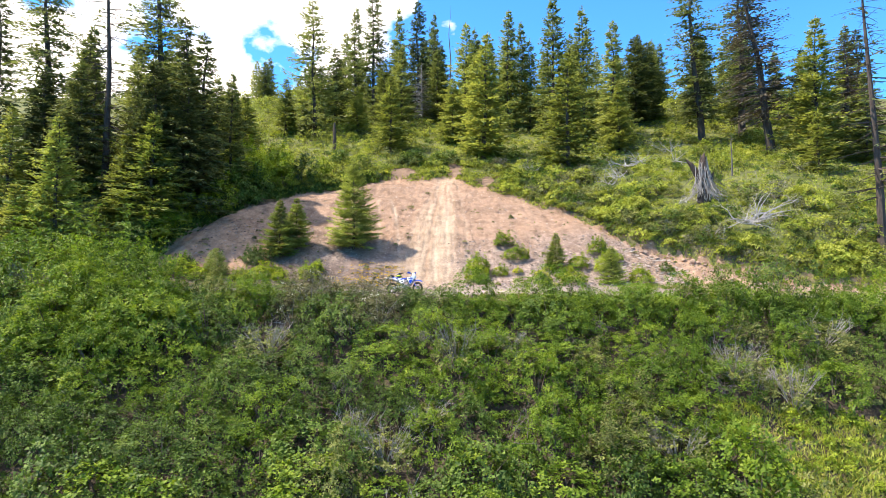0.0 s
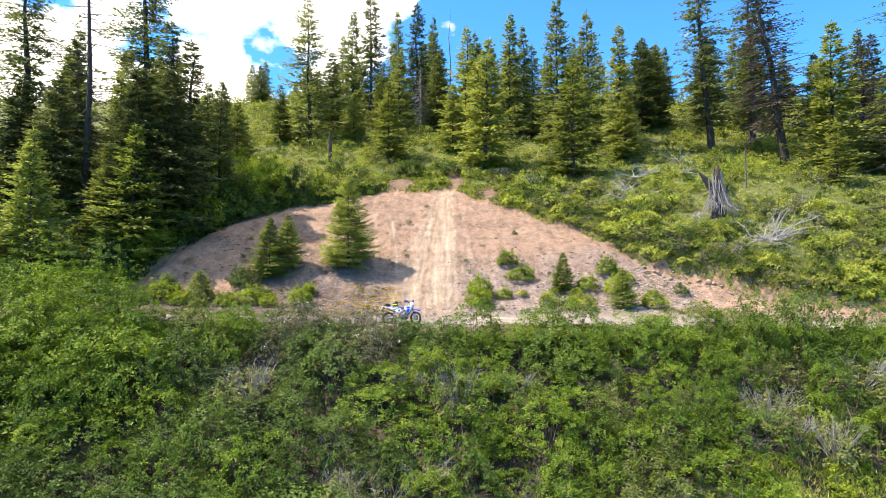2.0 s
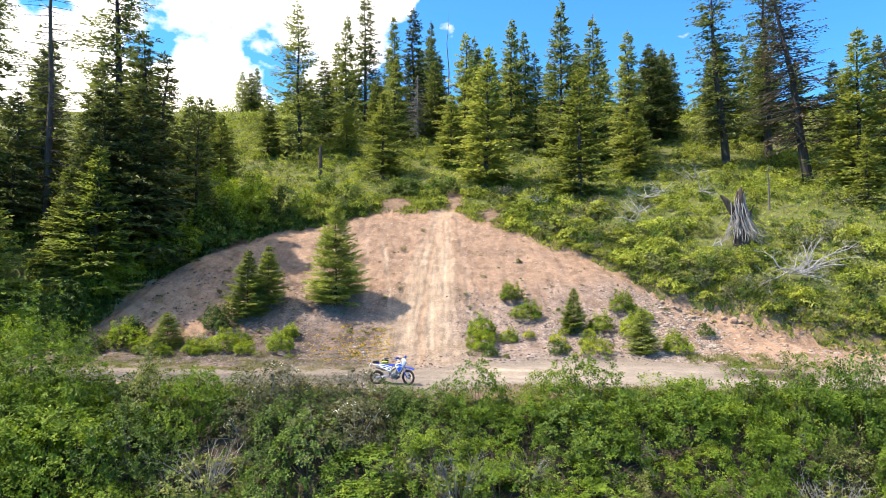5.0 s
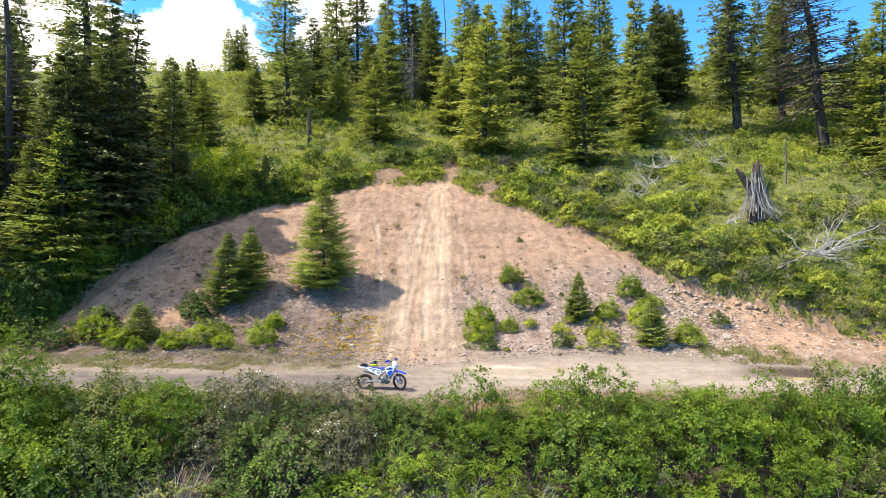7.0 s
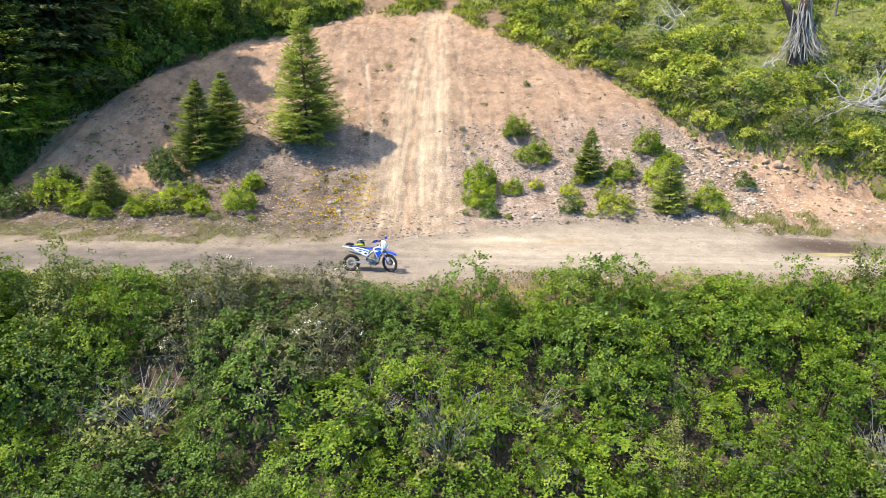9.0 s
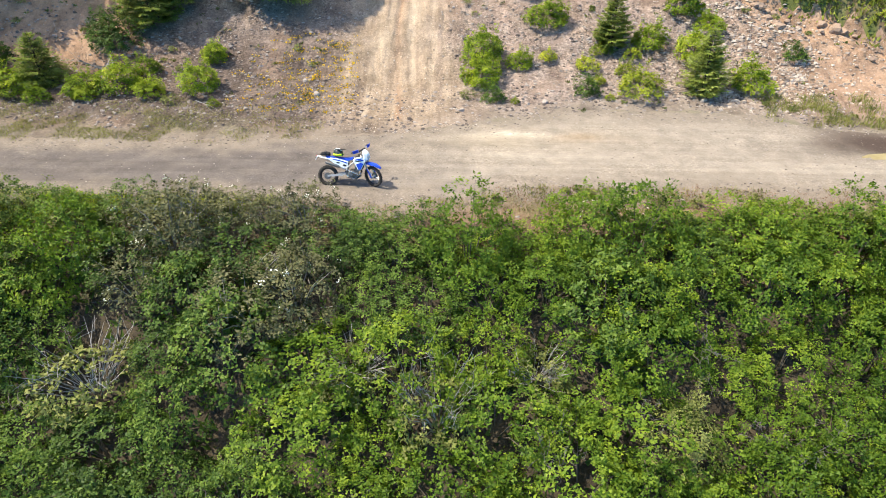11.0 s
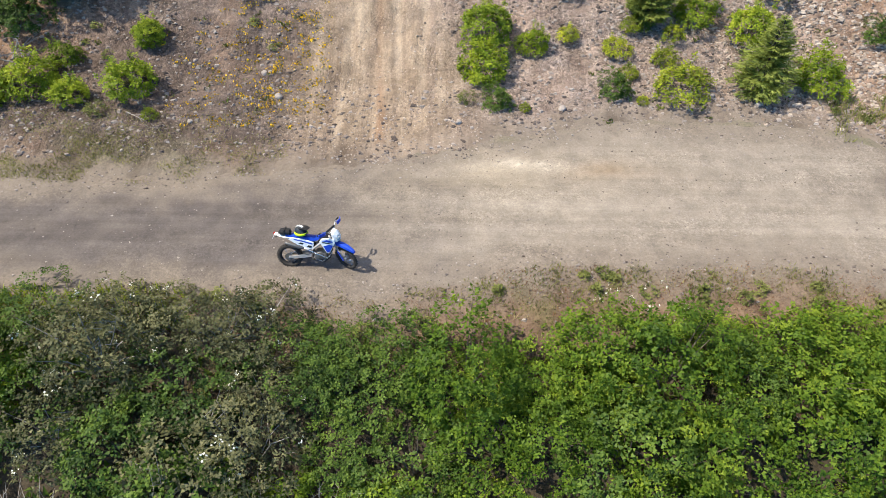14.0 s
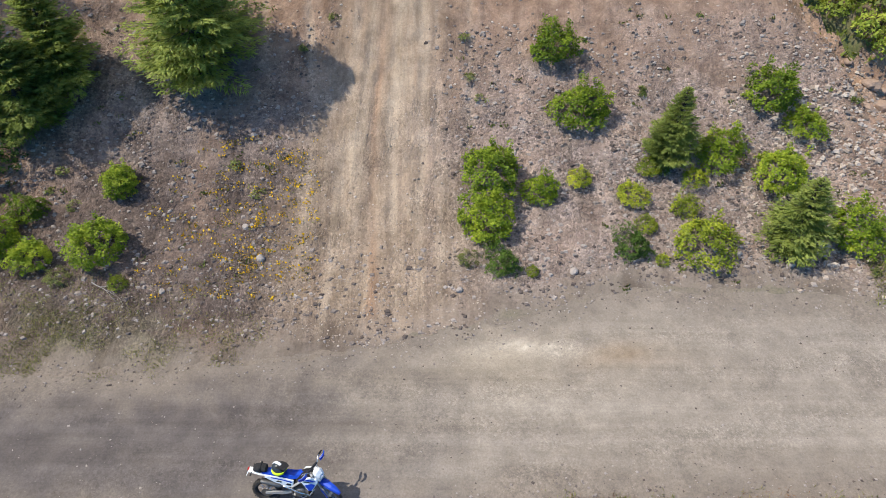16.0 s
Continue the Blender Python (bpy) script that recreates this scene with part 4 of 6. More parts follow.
# name, x, y, height, width factor, lean of the top in metres
TREES = [
    ("fir_a", -36.8, 58.0, 21.5, 1.0, 0), ("sparse", -28.4, 53.0, 24.0, 0.95, 0), ("fir_a", -28.2, 61.9, 22.5, 1.1, 0), ("fir_b", -23.6, 57.0, 16.0, 1.3, 0),
    ("fir_b", -21.3, 55.6, 15.2, 1.3, 0), ("mid_a", -19.7, 58.5, 11.4, 0.9, 0), ("dark_spruce", -21.9, 53.2, 12.9, 1.15, 0), ("bright_spruce", -23.0, 49.9, 9.9, 1.35, 0),
    ("bright_spruce", -28.8, 47.0, 11.0, 1.1, 0), ("spruce_a", -25.4, 50.6, 7.6, 1.0, 0), ("mid_a", -27.4, 56.0, 10.5, 1.0, 0),
    ("fir_b", -34.5, 62.0, 10.0, 1.0, 0), ("dark_spruce", -34.0, 53.5, 10.0, 1.0, 0), ("spruce_b", -33.6, 48.8, 10.0, 1.1, 0), ("spruce_a", -30.9, 45.6, 6.6, 1.1, 0), ("fir_a", -41.0, 53.0, 18.0, 1.0, 0), ("spruce_c", -23.6, 75.0, 7.1, 1.0, 0),
    ("mid_c", -35.7, 120.0, 7.6, 0.9, 0), ("mid_b", -34.6, 125.0, 9.2, 0.9, 0), ("mid_c", -21.4, 85.4, 7.7, 1.0, 0), ("pine_a", -17.5, 85.9, 19.9, 1.0, -0.6),
    ("fir_b", -15.9, 92.8, 11.5, 1.2, 0), ("mid_b", -14.6, 105.0, 17.6, 0.9, 0), ("fir_b", -11.1, 100.0, 22.0, 0.95, 0), ("mid_b", -8.3, 118.0, 17.9, 0.8, 0),
    ("fir_b", -3.9, 98.0, 18.8, 1.05, 0), ("mid_a", -1.5, 105.0, 16.8, 0.7, 0), ("mid_a", -0.8, 95.0, 11.4, 1.0, 0), ("snag", -3.2, 94.4, 9.4, 1.15, 0),
    ("mid_c", -6.5, 78.1, 9.6, 1.05, 0), ("pole", 1.2, 108.0, 18.2, 1.0, 0), ("mid_c", 3.3, 90.0, 15.7, 1.0, 0), ("spruce_b", 1.3, 82.0, 8.8, 1.0, 0),
    ("mid_c", 4.8, 74.6, 15.2, 1.15, 0.5), ("mid_b", 9.4, 89.5, 17.6, 0.95, 0), ("mid_a", 12.5, 90.0, 13.2, 0.85, 0), ("mid_a", 15.2, 86.0, 20.2, 0.95, 0),
    ("mid_c", 14.0, 70.5, 13.1, 1.15, 0), ("mid_a", 18.8, 84.0, 18.2, 1.0, 0), ("mid_b", 21.7, 79.7, 16.4, 1.0, 0), ("spruce_b", 21.4, 76.5, 8.5, 1.0, 0),
    ("round", 28.3, 92.0, 12.8, 1.1, 0), ("round", 30.7, 94.0, 11.9, 1.0, 0), ("mid_b", 39.9, 115.0, 10.7, 0.9, 0), ("fir_a", 33.0, 80.0, 24.0, 0.95, -1.7),
    ("fir_b", 38.8, 95.0, 13.5, 1.1, 0), ("fir_a", 40.0, 84.0, 25.0, 0.9, 0.2), ("half_dead", 37.2, 71.0, 24.0, 1.0, -3.4), ("mid_c", 40.3, 68.0, 15.8, 1.2, 0.4),
    ("mid_b", 48.8, 85.0, 12.0, 1.1, 0), ("sparse", 34.6, 49.9, 25.0, 1.0, -0.8), ("half_dead", 48.3, 75.0, 14.5, 1.0, 0), ("mid_a", 43.5, 74.0, 12.0, 1.0, 0),
    ("mid_a", -9.0, 96.0, 9.0, 1.1, 0), ("mid_c", -12.0, 88.0, 6.5, 1.1, 0), ("mid_a", 7.0, 97.0, 12.5, 1.0, 0),
    ("mid_b", 46.0, 102.0, 13.0, 1.0, 0), ("mid_a", 52.0, 108.0, 14.0, 1.0, 0), ("mid_b", -42.0, 75.0, 15.0, 1.0, 0), ("mid_a", -36.0, 82.0, 12.0, 1.0, 0),
    ("fir_b", -44.0, 62.0, 18.0, 1.0, 0), ("mid_a", -30.0, 70.0, 10.0, 1.0, 0), ("mid_b", 58.0, 90.0, 15.0, 1.0, 0), ("mid_a", 51.0, 62.0, 13.0, 1.1, 0), ("spruce_a", 45.0, 58.0, 9.0, 1.1, 0),
    ("mid_b", -2.0, 122.0, 15.0, 0.9, 0), ("mid_a", 6.0, 118.0, 14.0, 0.9, 0), ("mid_b", 14.0, 112.0, 15.0, 0.9, 0), ("mid_a", 22.0, 108.0, 13.0, 0.9, 0), ("mid_b", -18.0, 116.0, 13.0, 0.9, 0),
]
TREES += [
    ("dark_spruce", -23.9, 52.0, 13.0, 1.0, 0),
    ("mid_a", -30.0, 66.0, 11.0, 1.1, 0), ("mid_b", -34.0, 70.0, 12.0, 1.1, 0), ("mid_a", -38.0, 67.0, 13.0, 1.1, 0), ("fir_b", -25.5, 62.0, 13.0, 1.1, 0),
    ("mid_a", -27.0, 75.0, 9.0, 1.1, 0), ("mid_b", -41.0, 72.0, 12.0, 1.1, 0), ("dark_spruce", -25.0, 55.5, 11.0, 1.0, 0), ("dark_spruce", -30.5, 52.5, 10.5, 1.0, 0), ("mid_a", -46.0, 80.0, 12.0, 1.1, 0),
    ("mid_a", -29.0, 86.0, 7.0, 1.1, 0), ("mid_b", 43.5, 92.0, 13.0, 1.1, 0),
    ("mid_a", 44.5, 66.0, 10.0, 1.1, 0), ("mid_c", 37.0, 62.0, 6.0, 1.1, 0), ("fir_b", 53.0, 80.0, 15.0, 1.2, 0), ("mid_b", -6.0, 92.0, 12.0, 1.0, 0),
]
# the wood along the crest
for k in range(26):
    TREES.append((("mid_a", "mid_b", "mid_c", "fir_b")[k % 4], -34 + 3.7 * k + float(RNG.uniform(-1.5, 1.5)), float(RNG.uniform(104, 130)), float(RNG.uniform(8.0, 13.5)) * (0.6 if k < 7 else 1.0), 1.1, 0))
protos["spruce_c"] = protos["spruce_a"]
NOMINAL = {"spruce_a": 10, "spruce_b": 12, "bright_spruce": 11, "spruce_c": 10, "mid_a": 16, "mid_b": 18, "mid_c": 14, "fir_a": 22, "fir_b": 20, "dark_spruce": 12, "pine_a": 20, "sparse": 22, "half_dead": 23, "snag": 9, "pole": 18, "round": 12.5}
for kind, x, y, tall, wide, lean in TREES:
    s = tall / NOMINAL[kind]
    girth = wide * s ** 0.55 * (1.14 if y > 65 else 1.0)
    t = stand(protos[kind], x, y, girth, s, RNG.uniform(0, 360))
    if lean:
        tilt = Matrix.Rotation(math.atan2(lean, tall), 4, "Y")
        t.matrix_basis = Matrix.Translation(t.location) @ tilt @ Matrix.Translation(-t.location) @ t.matrix_basis
    t["group"] = "conifers on the hillside"
for key in {k: v for k, v in protos.items() if k != "spruce_c"}:
    remove(protos[key])

# young spruces on the bank, seen from near
YOUNG = [(-7.35, 52.1, 7.4, 2.75, "young spruce standing alone on the bare dirt bank"), (-12.85, 49.9, 4.5, 1.75, "young spruce, one of a pair on the bank"),
         (-11.85, 51.3, 4.1, 1.6, "young spruce, one of a pair on the bank"), (8.8, 49.4, 2.8, 1.05, "small young spruce among shrubs on gravel"), (12.3, 46.4, 2.8, 1.3, "small yellow-green spruce beside the road bank"),
         (-16.5, 46.1, 2.1, 1.35, "small bushy young spruce among shrubs below the bank")]
for x, y, tall, wide, label in YOUNG:
    big = tall > 4
    t = conifer("young_spruce", RNG, tall, wide, 0.045 if big else 0.02, int(14 + tall * 3.0), 11, 165 if big else 90, 0.15 + 0.016 * tall, 0.10, YOUNG_SPRUCE, label=label, ragged=0.16, thick=0.02 + tall * 0.012, power=0.84, width=0.125)
    t.matrix_basis = pose(x, y, height(x, y), 0, 0, RNG.uniform(0, 360))
    t["group"] = "young spruces on the bank"

# ---- shrubs ----
def kinds(name, wide, tall, ends, per, leaf, mat, label, n=1, **more):
    return [shrub(name, RNG, wide, tall, ends, per, leaf, mat, label, **more) for _ in range(n)]


KINDS = {
    "bright": kinds("thicket_shrub", 1.25, 1.6, 215, 20, 0.068, LEAF_BRIGHT, "bright green leafy shrub in a dense thicket", 3, width=0.44, radius=0.115, rough=0.26, corners=3),
    "dark": kinds("thicket_shrub", 1.25, 1.5, 215, 19, 0.068, LEAF_DARK, "dark green leafy shrub in a dense thicket", 2, width=0.44, radius=0.115, rough=0.26, corners=3),
    "grey": kinds("thicket_shrub", 1.2, 1.6, 200, 17, 0.068, LEAF_GREY, "grey-green shrub with faded blossom", 1, width=0.42, radius=0.12, flowers=9, twigs=2, rough=0.26, corners=3),
    "sage": kinds("thicket_shrub", 1.2, 1.6, 200, 18, 0.064, LEAF_SAGE, "pale sage-green shrub in a thicket", 2, width=0.42, radius=0.12, sprigs=8, rough=0.26, corners=3),
    "twiggy": kinds("thicket_shrub", 1.2, 1.35, 120, 12, 0.11, LEAF_SAGE, "thin shrub with bare grey twigs", 1, twigs=34, corners=3),
    "far_bright": kinds("thicket_shrub", 1.25, 1.6, 150, 11, 0.112, LEAF_BRIGHT, "bright green leafy shrub lower down the slope", 2, width=0.42, radius=0.13, rough=0.28, corners=3),
    "far_dark": kinds("thicket_shrub", 1.25, 1.5, 150, 11, 0.110, LEAF_DARK, "dark green leafy shrub lower down the slope", 1, width=0.42, radius=0.13, rough=0.28, corners=3),
    "tall": kinds("tall_shrub", 2.3, 3.9, 560, 13, 0.12, LEAF_BRIGHT, "tall bright green leafy shrub beside the road", 2, radius=0.14, sprigs=10, corners=3),
    "bush": kinds("bank_bush", 1.0, 1.25, 280, 17, 0.084, LEAF_BUSH, "bright green bush rooted in the gravelly bank", 3, width=0.42, radius=0.10, sprigs=5, rough=0.5, corners=3),
    "darkbush": kinds("bank_bush", 1.0, 1.2, 250, 17, 0.084, LEAF_DARK, "dark green bush on the bank", 1, width=0.42, radius=0.10, sprigs=5, rough=0.5, corners=3),
    "yellow": kinds("bank_bush", 0.8, 0.85, 190, 15, 0.082, LEAF_YELLOW, "yellow-green bush on the gravelly bank", 2, radius=0.085, sprigs=3, rough=0.38, corners=3),
    "tuft": kinds("bank_bush", 1.0, 1.0, 90, 12, 0.16, LEAF_SAGE, "pale sage-green tuft at the foot of the bank", 1, width=0.14),
    "low": kinds("hillside_shrub", 1.0, 0.95, 70, 11, 0.17, LEAF_HILL, "low bright green shrub on the hillside", 1, radius=0.15, corners=3)
    + kinds("hillside_shrub", 1.0, 1.0, 70, 11, 0.16, LEAF_DARK, "low dark green shrub on the hillside", 1, radius=0.15, corners=3)
    + kinds("hillside_shrub", 1.0, 0.85, 70, 11, 0.16, LEAF_MEADOW, "low yellow-green shrub on the hillside", 1, radius=0.15, corners=3)
    + kinds("hillside_shrub", 1.0, 1.0, 70, 11, 0.15, LEAF_SAGE, "low sage-green shrub on the hillside", 1, radius=0.15, corners=3)
    + kinds("hillside_shrub", 1.0, 0.95, 64, 9, 0.14, LEAF_GREY, "low olive-brown shrub with bare twigs on the hillside", 1, radius=0.15, twigs=14, corners=3),
}


def plant(kind, x, y, s, sz=None, group="", sink=0.0):
    pool_of = KINDS[kind]
    t = stand(pool_of[int(RNG.integers(len(pool_of)))], x, y, s, sz or s, RNG.uniform(0, 360), sink=sink)
    if group:
        t["group"] = group
    return t


def thicket_edge(x):
    return np.interp(x, (-40, -4, -1.5, 8, 12, 40), (36.5, 36.3, 35.6, 35.7, 36.1, 36.2))


rows_y = np.arange(18.0, 36.4, 1.55)
for j, y0 in enumerate(rows_y):
    reach = 0.70 * y0 + 2.0
    for x0 in np.arange(-reach, reach, 1.7):
        x = x0 + (j % 2) * 0.8 + RNG.uniform(-0.45, 0.45)
        y = y0 + RNG.uniform(-0.45, 0.45)
        if y > thicket_edge(x) or (x > 12.5 and y < 28.6 - 0.18 * (x - 12.5) and y > 22):
            continue
        n = noise.noise((x * 0.22, y * 0.22, 2.0)) + RNG.normal(0, 0.3)
        kind = "bright" if n > -0.05 else "dark" if n > -0.32 else "sage"
        if x > -1.5 and kind == "sage" and RNG.random() < 0.65:
            kind = "bright"
        if RNG.random() < 0.10:
            kind = "twiggy"
        if x < -3.5 - 0.35 * (31 - y) and y < 32.5 and RNG.random() < 0.7:
            kind = "dark"
        if -6 < x < 9.5 and y > 32.0 and kind in ("sage", "twiggy"):
            kind = "bright"
        if -10.0 < x < -3.2 and y > 32.3:
            kind = "grey" if RNG.random() < 0.6 else "dark"
        if -3.2 < x < 0.8 and y > 32.8:
            kind = "dark"
        if y < 25.5 and kind in ("bright", "dark"):
            kind = "far_" + kind
        s = RNG.uniform(0.8, 1.45)
        if -21 < x < -13 and 29 < y < 34.5:
            s *= 1.4
            kind = "bright"
        sz = s * RNG.uniform(0.65, 1.3)
        if x > -2.5 and y > 32.8:
            sz *= 0.92
        if y > 33.5:
            sz *= 0.85 if -5.5 < x < 1.0 else 1.05 if x < 11 else 1.25
        plant(kind, x, y, s, sz, "shrub thicket on the slope below the road", 0.05)

for x0 in np.arange(-22.0, 22.0, 1.15):
    x = x0 + RNG.uniform(-0.3, 0.3)
    y = float(np.interp(x, (-22, -3.8, -3.2, 0.8, 1.6, 5.5, 7.0, 22), (36.35, 36.3, 35.8, 35.7, 34.9, 35.0, 35.9, 36.1))) + RNG.uniform(-0.25, 0.2)
    kind = "grey" if -10 < x < -3.4 and RNG.random() < 0.75 else "dark" if x < 1.0 else "bright"
    s = RNG.uniform(0.7, 1.0)
    plant(kind, x, y, s, s * RNG.uniform(0.6, 0.95), "shrub thicket on the slope below the road", 0.05)
for x, y, s in ((-20.2, 35.0, 1.0), (-17.8, 35.2, 1.05), (-15.9, 34.6, 0.85), (-18.9, 33.2, 1.0), (-22.6, 35.2, 1.1), (-25.5, 35.0, 1.1), (-16.6, 32.6, 0.9), (18.6, 35.5, 0.5), (21.5, 35.3, 0.6)):
    plant("tall", x, y, s, s * RNG.uniform(0.9, 1.08), "tall shrubs beside the road", 0.05)

# shrubs on the bank: kind, x, y, width
BANK_SHRUBS = [
    ("bush", 2.7, 48.7, 2.3), ("bush", 4.4, 48.1, 1.3), ("bush", 2.5, 46.9, 2.1), ("yellow", 5.7, 48.6, 0.95), ("bush", 5.0, 53.0, 2.0), ("bush", 6.0, 50.9, 2.2),
    ("bush", 10.5, 49.4, 1.9), ("yellow", 9.6, 48.6, 0.95), ("yellow", 7.4, 48.1, 1.15), ("yellow", 8.1, 49.0, 0.95), ("bush", 12.6, 51.2, 2.1), ("bush", 13.6, 50.3, 1.5),
    ("bush", 12.4, 48.6, 2.0), ("bush", 14.5, 46.6, 2.1), ("yellow", 9.6, 46.3, 2.1), ("yellow", 9.1, 47.6, 1.05), ("yellow", 7.8, 47.0, 0.8), ("darkbush", 7.2, 46.1, 1.2),
    ("yellow", 8.1, 45.8, 0.5), ("tuft", 1.9, 45.6, 0.85), ("darkbush", 3.0, 45.4, 1.1), ("yellow", 3.9, 45.2, 0.45), ("darkbush", 17.1, 48.4, 1.2), ("darkbush", 6.2, 57.5, 0.5), ("tuft", -1.5, 63.0, 0.6), ("tuft", -3.0, 59.5, 0.7),
    ("bush", -19.3, 45.9, 2.3), ("bush", -17.3, 45.3, 2.0), ("bush", -14.6, 45.4, 1.6), ("bush", -13.0, 45.8, 2.1), ("bush", -11.6, 45.4, 1.4), ("bush", -9.6, 45.8, 2.0), ("bush", -9.6, 48.2, 1.3), ("tuft", -10.6, 44.7, 0.9), ("darkbush", -19.0, 47.1, 1.9), ("darkbush", -14.7, 48.8, 2.0), ("bush", -14.3, 45.0, 1.2), ("bush", -16.1, 44.7, 1.1), ("yellow", -8.8, 44.6, 0.6), ("bush", -12.2, 47.0, 1.2), ("bush", -9.6, 47.9, 1.2), ("darkbush", -20.6, 45.0, 2.0), ("darkbush", -14.0, 48.2, 2.0), ("darkbush", -22.6, 45.6, 2.2), ("bush", -24.5, 44.6, 2.4), ("bush", -27.5, 44.3, 2.6),
]
for kind, x, y, wide in BANK_SHRUBS:
    s = wide / (2.3 if kind != "yellow" else 1.8)
    plant(kind, x, y, s, s * RNG.uniform(0.82, 1.02), "shrubs on the dirt bank")

# low shrubs over the hill above the bank
# a dense band along the rim and above its eastern side
for k in range(110):
    x = RNG.uniform(-20, 30)
    s = RNG.uniform(0.3, 0.85) * (1.3 if x < -8 else 0.6 if -6 < x < 6 else 1.0)
    if notch(x, float(rim(x)) + 0.7) > 0.4:
        continue
    plant("low", x, float(rim(x)) + RNG.uniform(0.25, 1.1), s, s * RNG.uniform(0.7, 1.1), "low shrubs on the hillside", 0.03)
for k in range(150):
    x = RNG.uniform(6, 34)
    s = RNG.uniform(0.65, 1.3)
    y = float(rim(x)) + 0.8 + 10 * RNG.random() ** 1.2
    if math.hypot(x - 25.7, y - 51.3) < 2.8 or math.hypot(x - 24.2, y - 57.2) < 2.2:
        s *= 0.4
    plant("low", x, y, s, s * RNG.uniform(0.75, 1.1), "low shrubs on the hillside", 0.05)
count, far = 0, {"bright": [], "dark": [], "yellow": []}
while count < 760:
    x, y = RNG.uniform(-40, 58), 46 + 60 * RNG.random() ** 1.05
    if abs(x) > 0.74 * y or y < float(rim(x)) + 0.6 or (y < 48 and x < 24):
        continue
    if noise.noise((x * 0.16, y * 0.16, 6.0)) < -0.22:
        continue
    s = RNG.uniform(0.55, 1.35) * (1.25 if x < -14 else 1.0)
    if y < 70 and count < 150:
        plant("low", x, y, s, s * RNG.uniform(0.8, 1.25), "low shrubs on the hillside", 0.05)
    else:
        far[("bright", "dark", "yellow")[int(RNG.integers(3))]].append((x, y, height(x, y) - 0.05, s * 1.15, s * RNG.uniform(0.9, 1.4)))
    count += 1
thicket_mesh("hillside_thicket", RNG, far["bright"], 42, 8, 0.19, 0.16, LEAF_HILL, "bright green brush covering the upper hillside", "brush")
thicket_mesh("dark_hillside_thicket", RNG, far["dark"], 42, 8, 0.18, 0.16, LEAF_SAGE, "dark green brush covering the upper hillside", "brush")
thicket_mesh("pale_hillside_thicket", RNG, far["yellow"], 42, 8, 0.18, 0.16, LEAF_MEADOW, "yellow-green brush covering the upper hillside", "brush")
crest = [(x, y, height(x, y) - 0.1, RNG.uniform(1.0, 2.2), RNG.uniform(1.2, 2.6)) for x, y in [(RNG.uniform(-60, 75), RNG.uniform(100, 132)) for _ in range(230)]]
thicket_mesh("crest_thicket", RNG, crest, 34, 7, 0.34, 0.3, LEAF_HILL, "green brush along the crest of the hill", "brush")
below = [(x + RNG.uniform(-0.8, 0.8), y + RNG.uniform(-0.8, 0.8)) for y in np.arange(-8, 36, 2.3) for x in np.arange(-38, 38.1, 2.3)]
below = [(x, y, height(x, y) - 0.1, RNG.uniform(1.2, 1.7), RNG.uniform(1.3, 2.0)) for x, y in below if (y < 17.2 or abs(x) > 0.70 * y + 2.6) and y < 35.5]
thicket_mesh("lower_slope_thicket", RNG, below, 26, 5, 0.36, 0.3, LEAF_BRIGHT, "green brush covering the slope below the road", "brush")
for x, y, s in ((-18.6, 56.8, 1.7), (-17.2, 58.6, 1.7), (-19.8, 54.6, 1.5), (-15.8, 61.2, 1.6), (-14.3, 63.2, 1.4), (-12.4, 64.6, 1.2), (-17.9, 60.8, 1.9), (-16.5, 64.0, 1.7), (-19.8, 63.5, 1.9), (-20.8, 53.2, 1.2), (-21.8, 51.4, 1.4), (-22.4, 49.8, 1.3), (-23.0, 48.3, 1.2), (-23.8, 46.8, 1.2), (-25.4, 46.2, 1.2)):
    relabel(plant("darkbush" if RNG.random() < 0.3 else "bush", x, y, s, s * 1.25, "tall shrubs above the bank"), "tall green shrub on the edge of the bank")
for x, y, s in ((-2.8, 71.5, 1.1), (-0.8, 72.0, 1.0), (-4.2, 72.2, 1.0), (1.0, 73.0, 0.9), (-9.5, 69.5, 1.0), (-11.5, 70.5, 1.1)):
    relabel(plant("darkbush", x, y, s * 1.15, s * 0.9, "shrubs on the rim"), "pale green rounded shrub on the rim of the bank")
for group_of in KINDS.values():
    for proto in group_of:
        remove(proto)


# ---- ground cover ----
def blades(name, spots, per, tall, wide, mat, label, category, spread=0.1, flat=0.4, corners=4):
    """Tufts of blades or small leaves at the spots, as one mesh of stuff."""
    n = len(spots) * per
    p = np.repeat(np.array(spots), per, 0) + np.concatenate([RNG.normal(0, spread, (n, 2)), np.zeros((n, 1))], 1)
    way = unit(np.concatenate([RNG.normal(0, flat, (n, 2)), np.ones((n, 1))], 1))
    ln = tall * RNG.uniform(0.5, 1.4, (n, 1))
    side = unit(np.cross(way, RNG.normal(0, 1, (n, 3)))) * ln * wide
    ob = new(name, quads_mesh(name, p - way * 0.02, p + way * ln, side, mat, 0.25, corners))
    return tagged(ob, label, category, "", "stuff")


def scatter(n, x0, x1, y0, y1, keep):
    out = []
    tries = 0
    while len(out) < n and tries < n * 30:
        tries += 1
        x, y = RNG.uniform(x0, x1), RNG.uniform(y0, y1)
        if keep(x, y):
            out.append((x, y, height(x, y)))
    return out


def wild(x, y, low=-0.2, z=4.0, f=0.35):
    return noise.noise((x * f, y * f, z)) > low


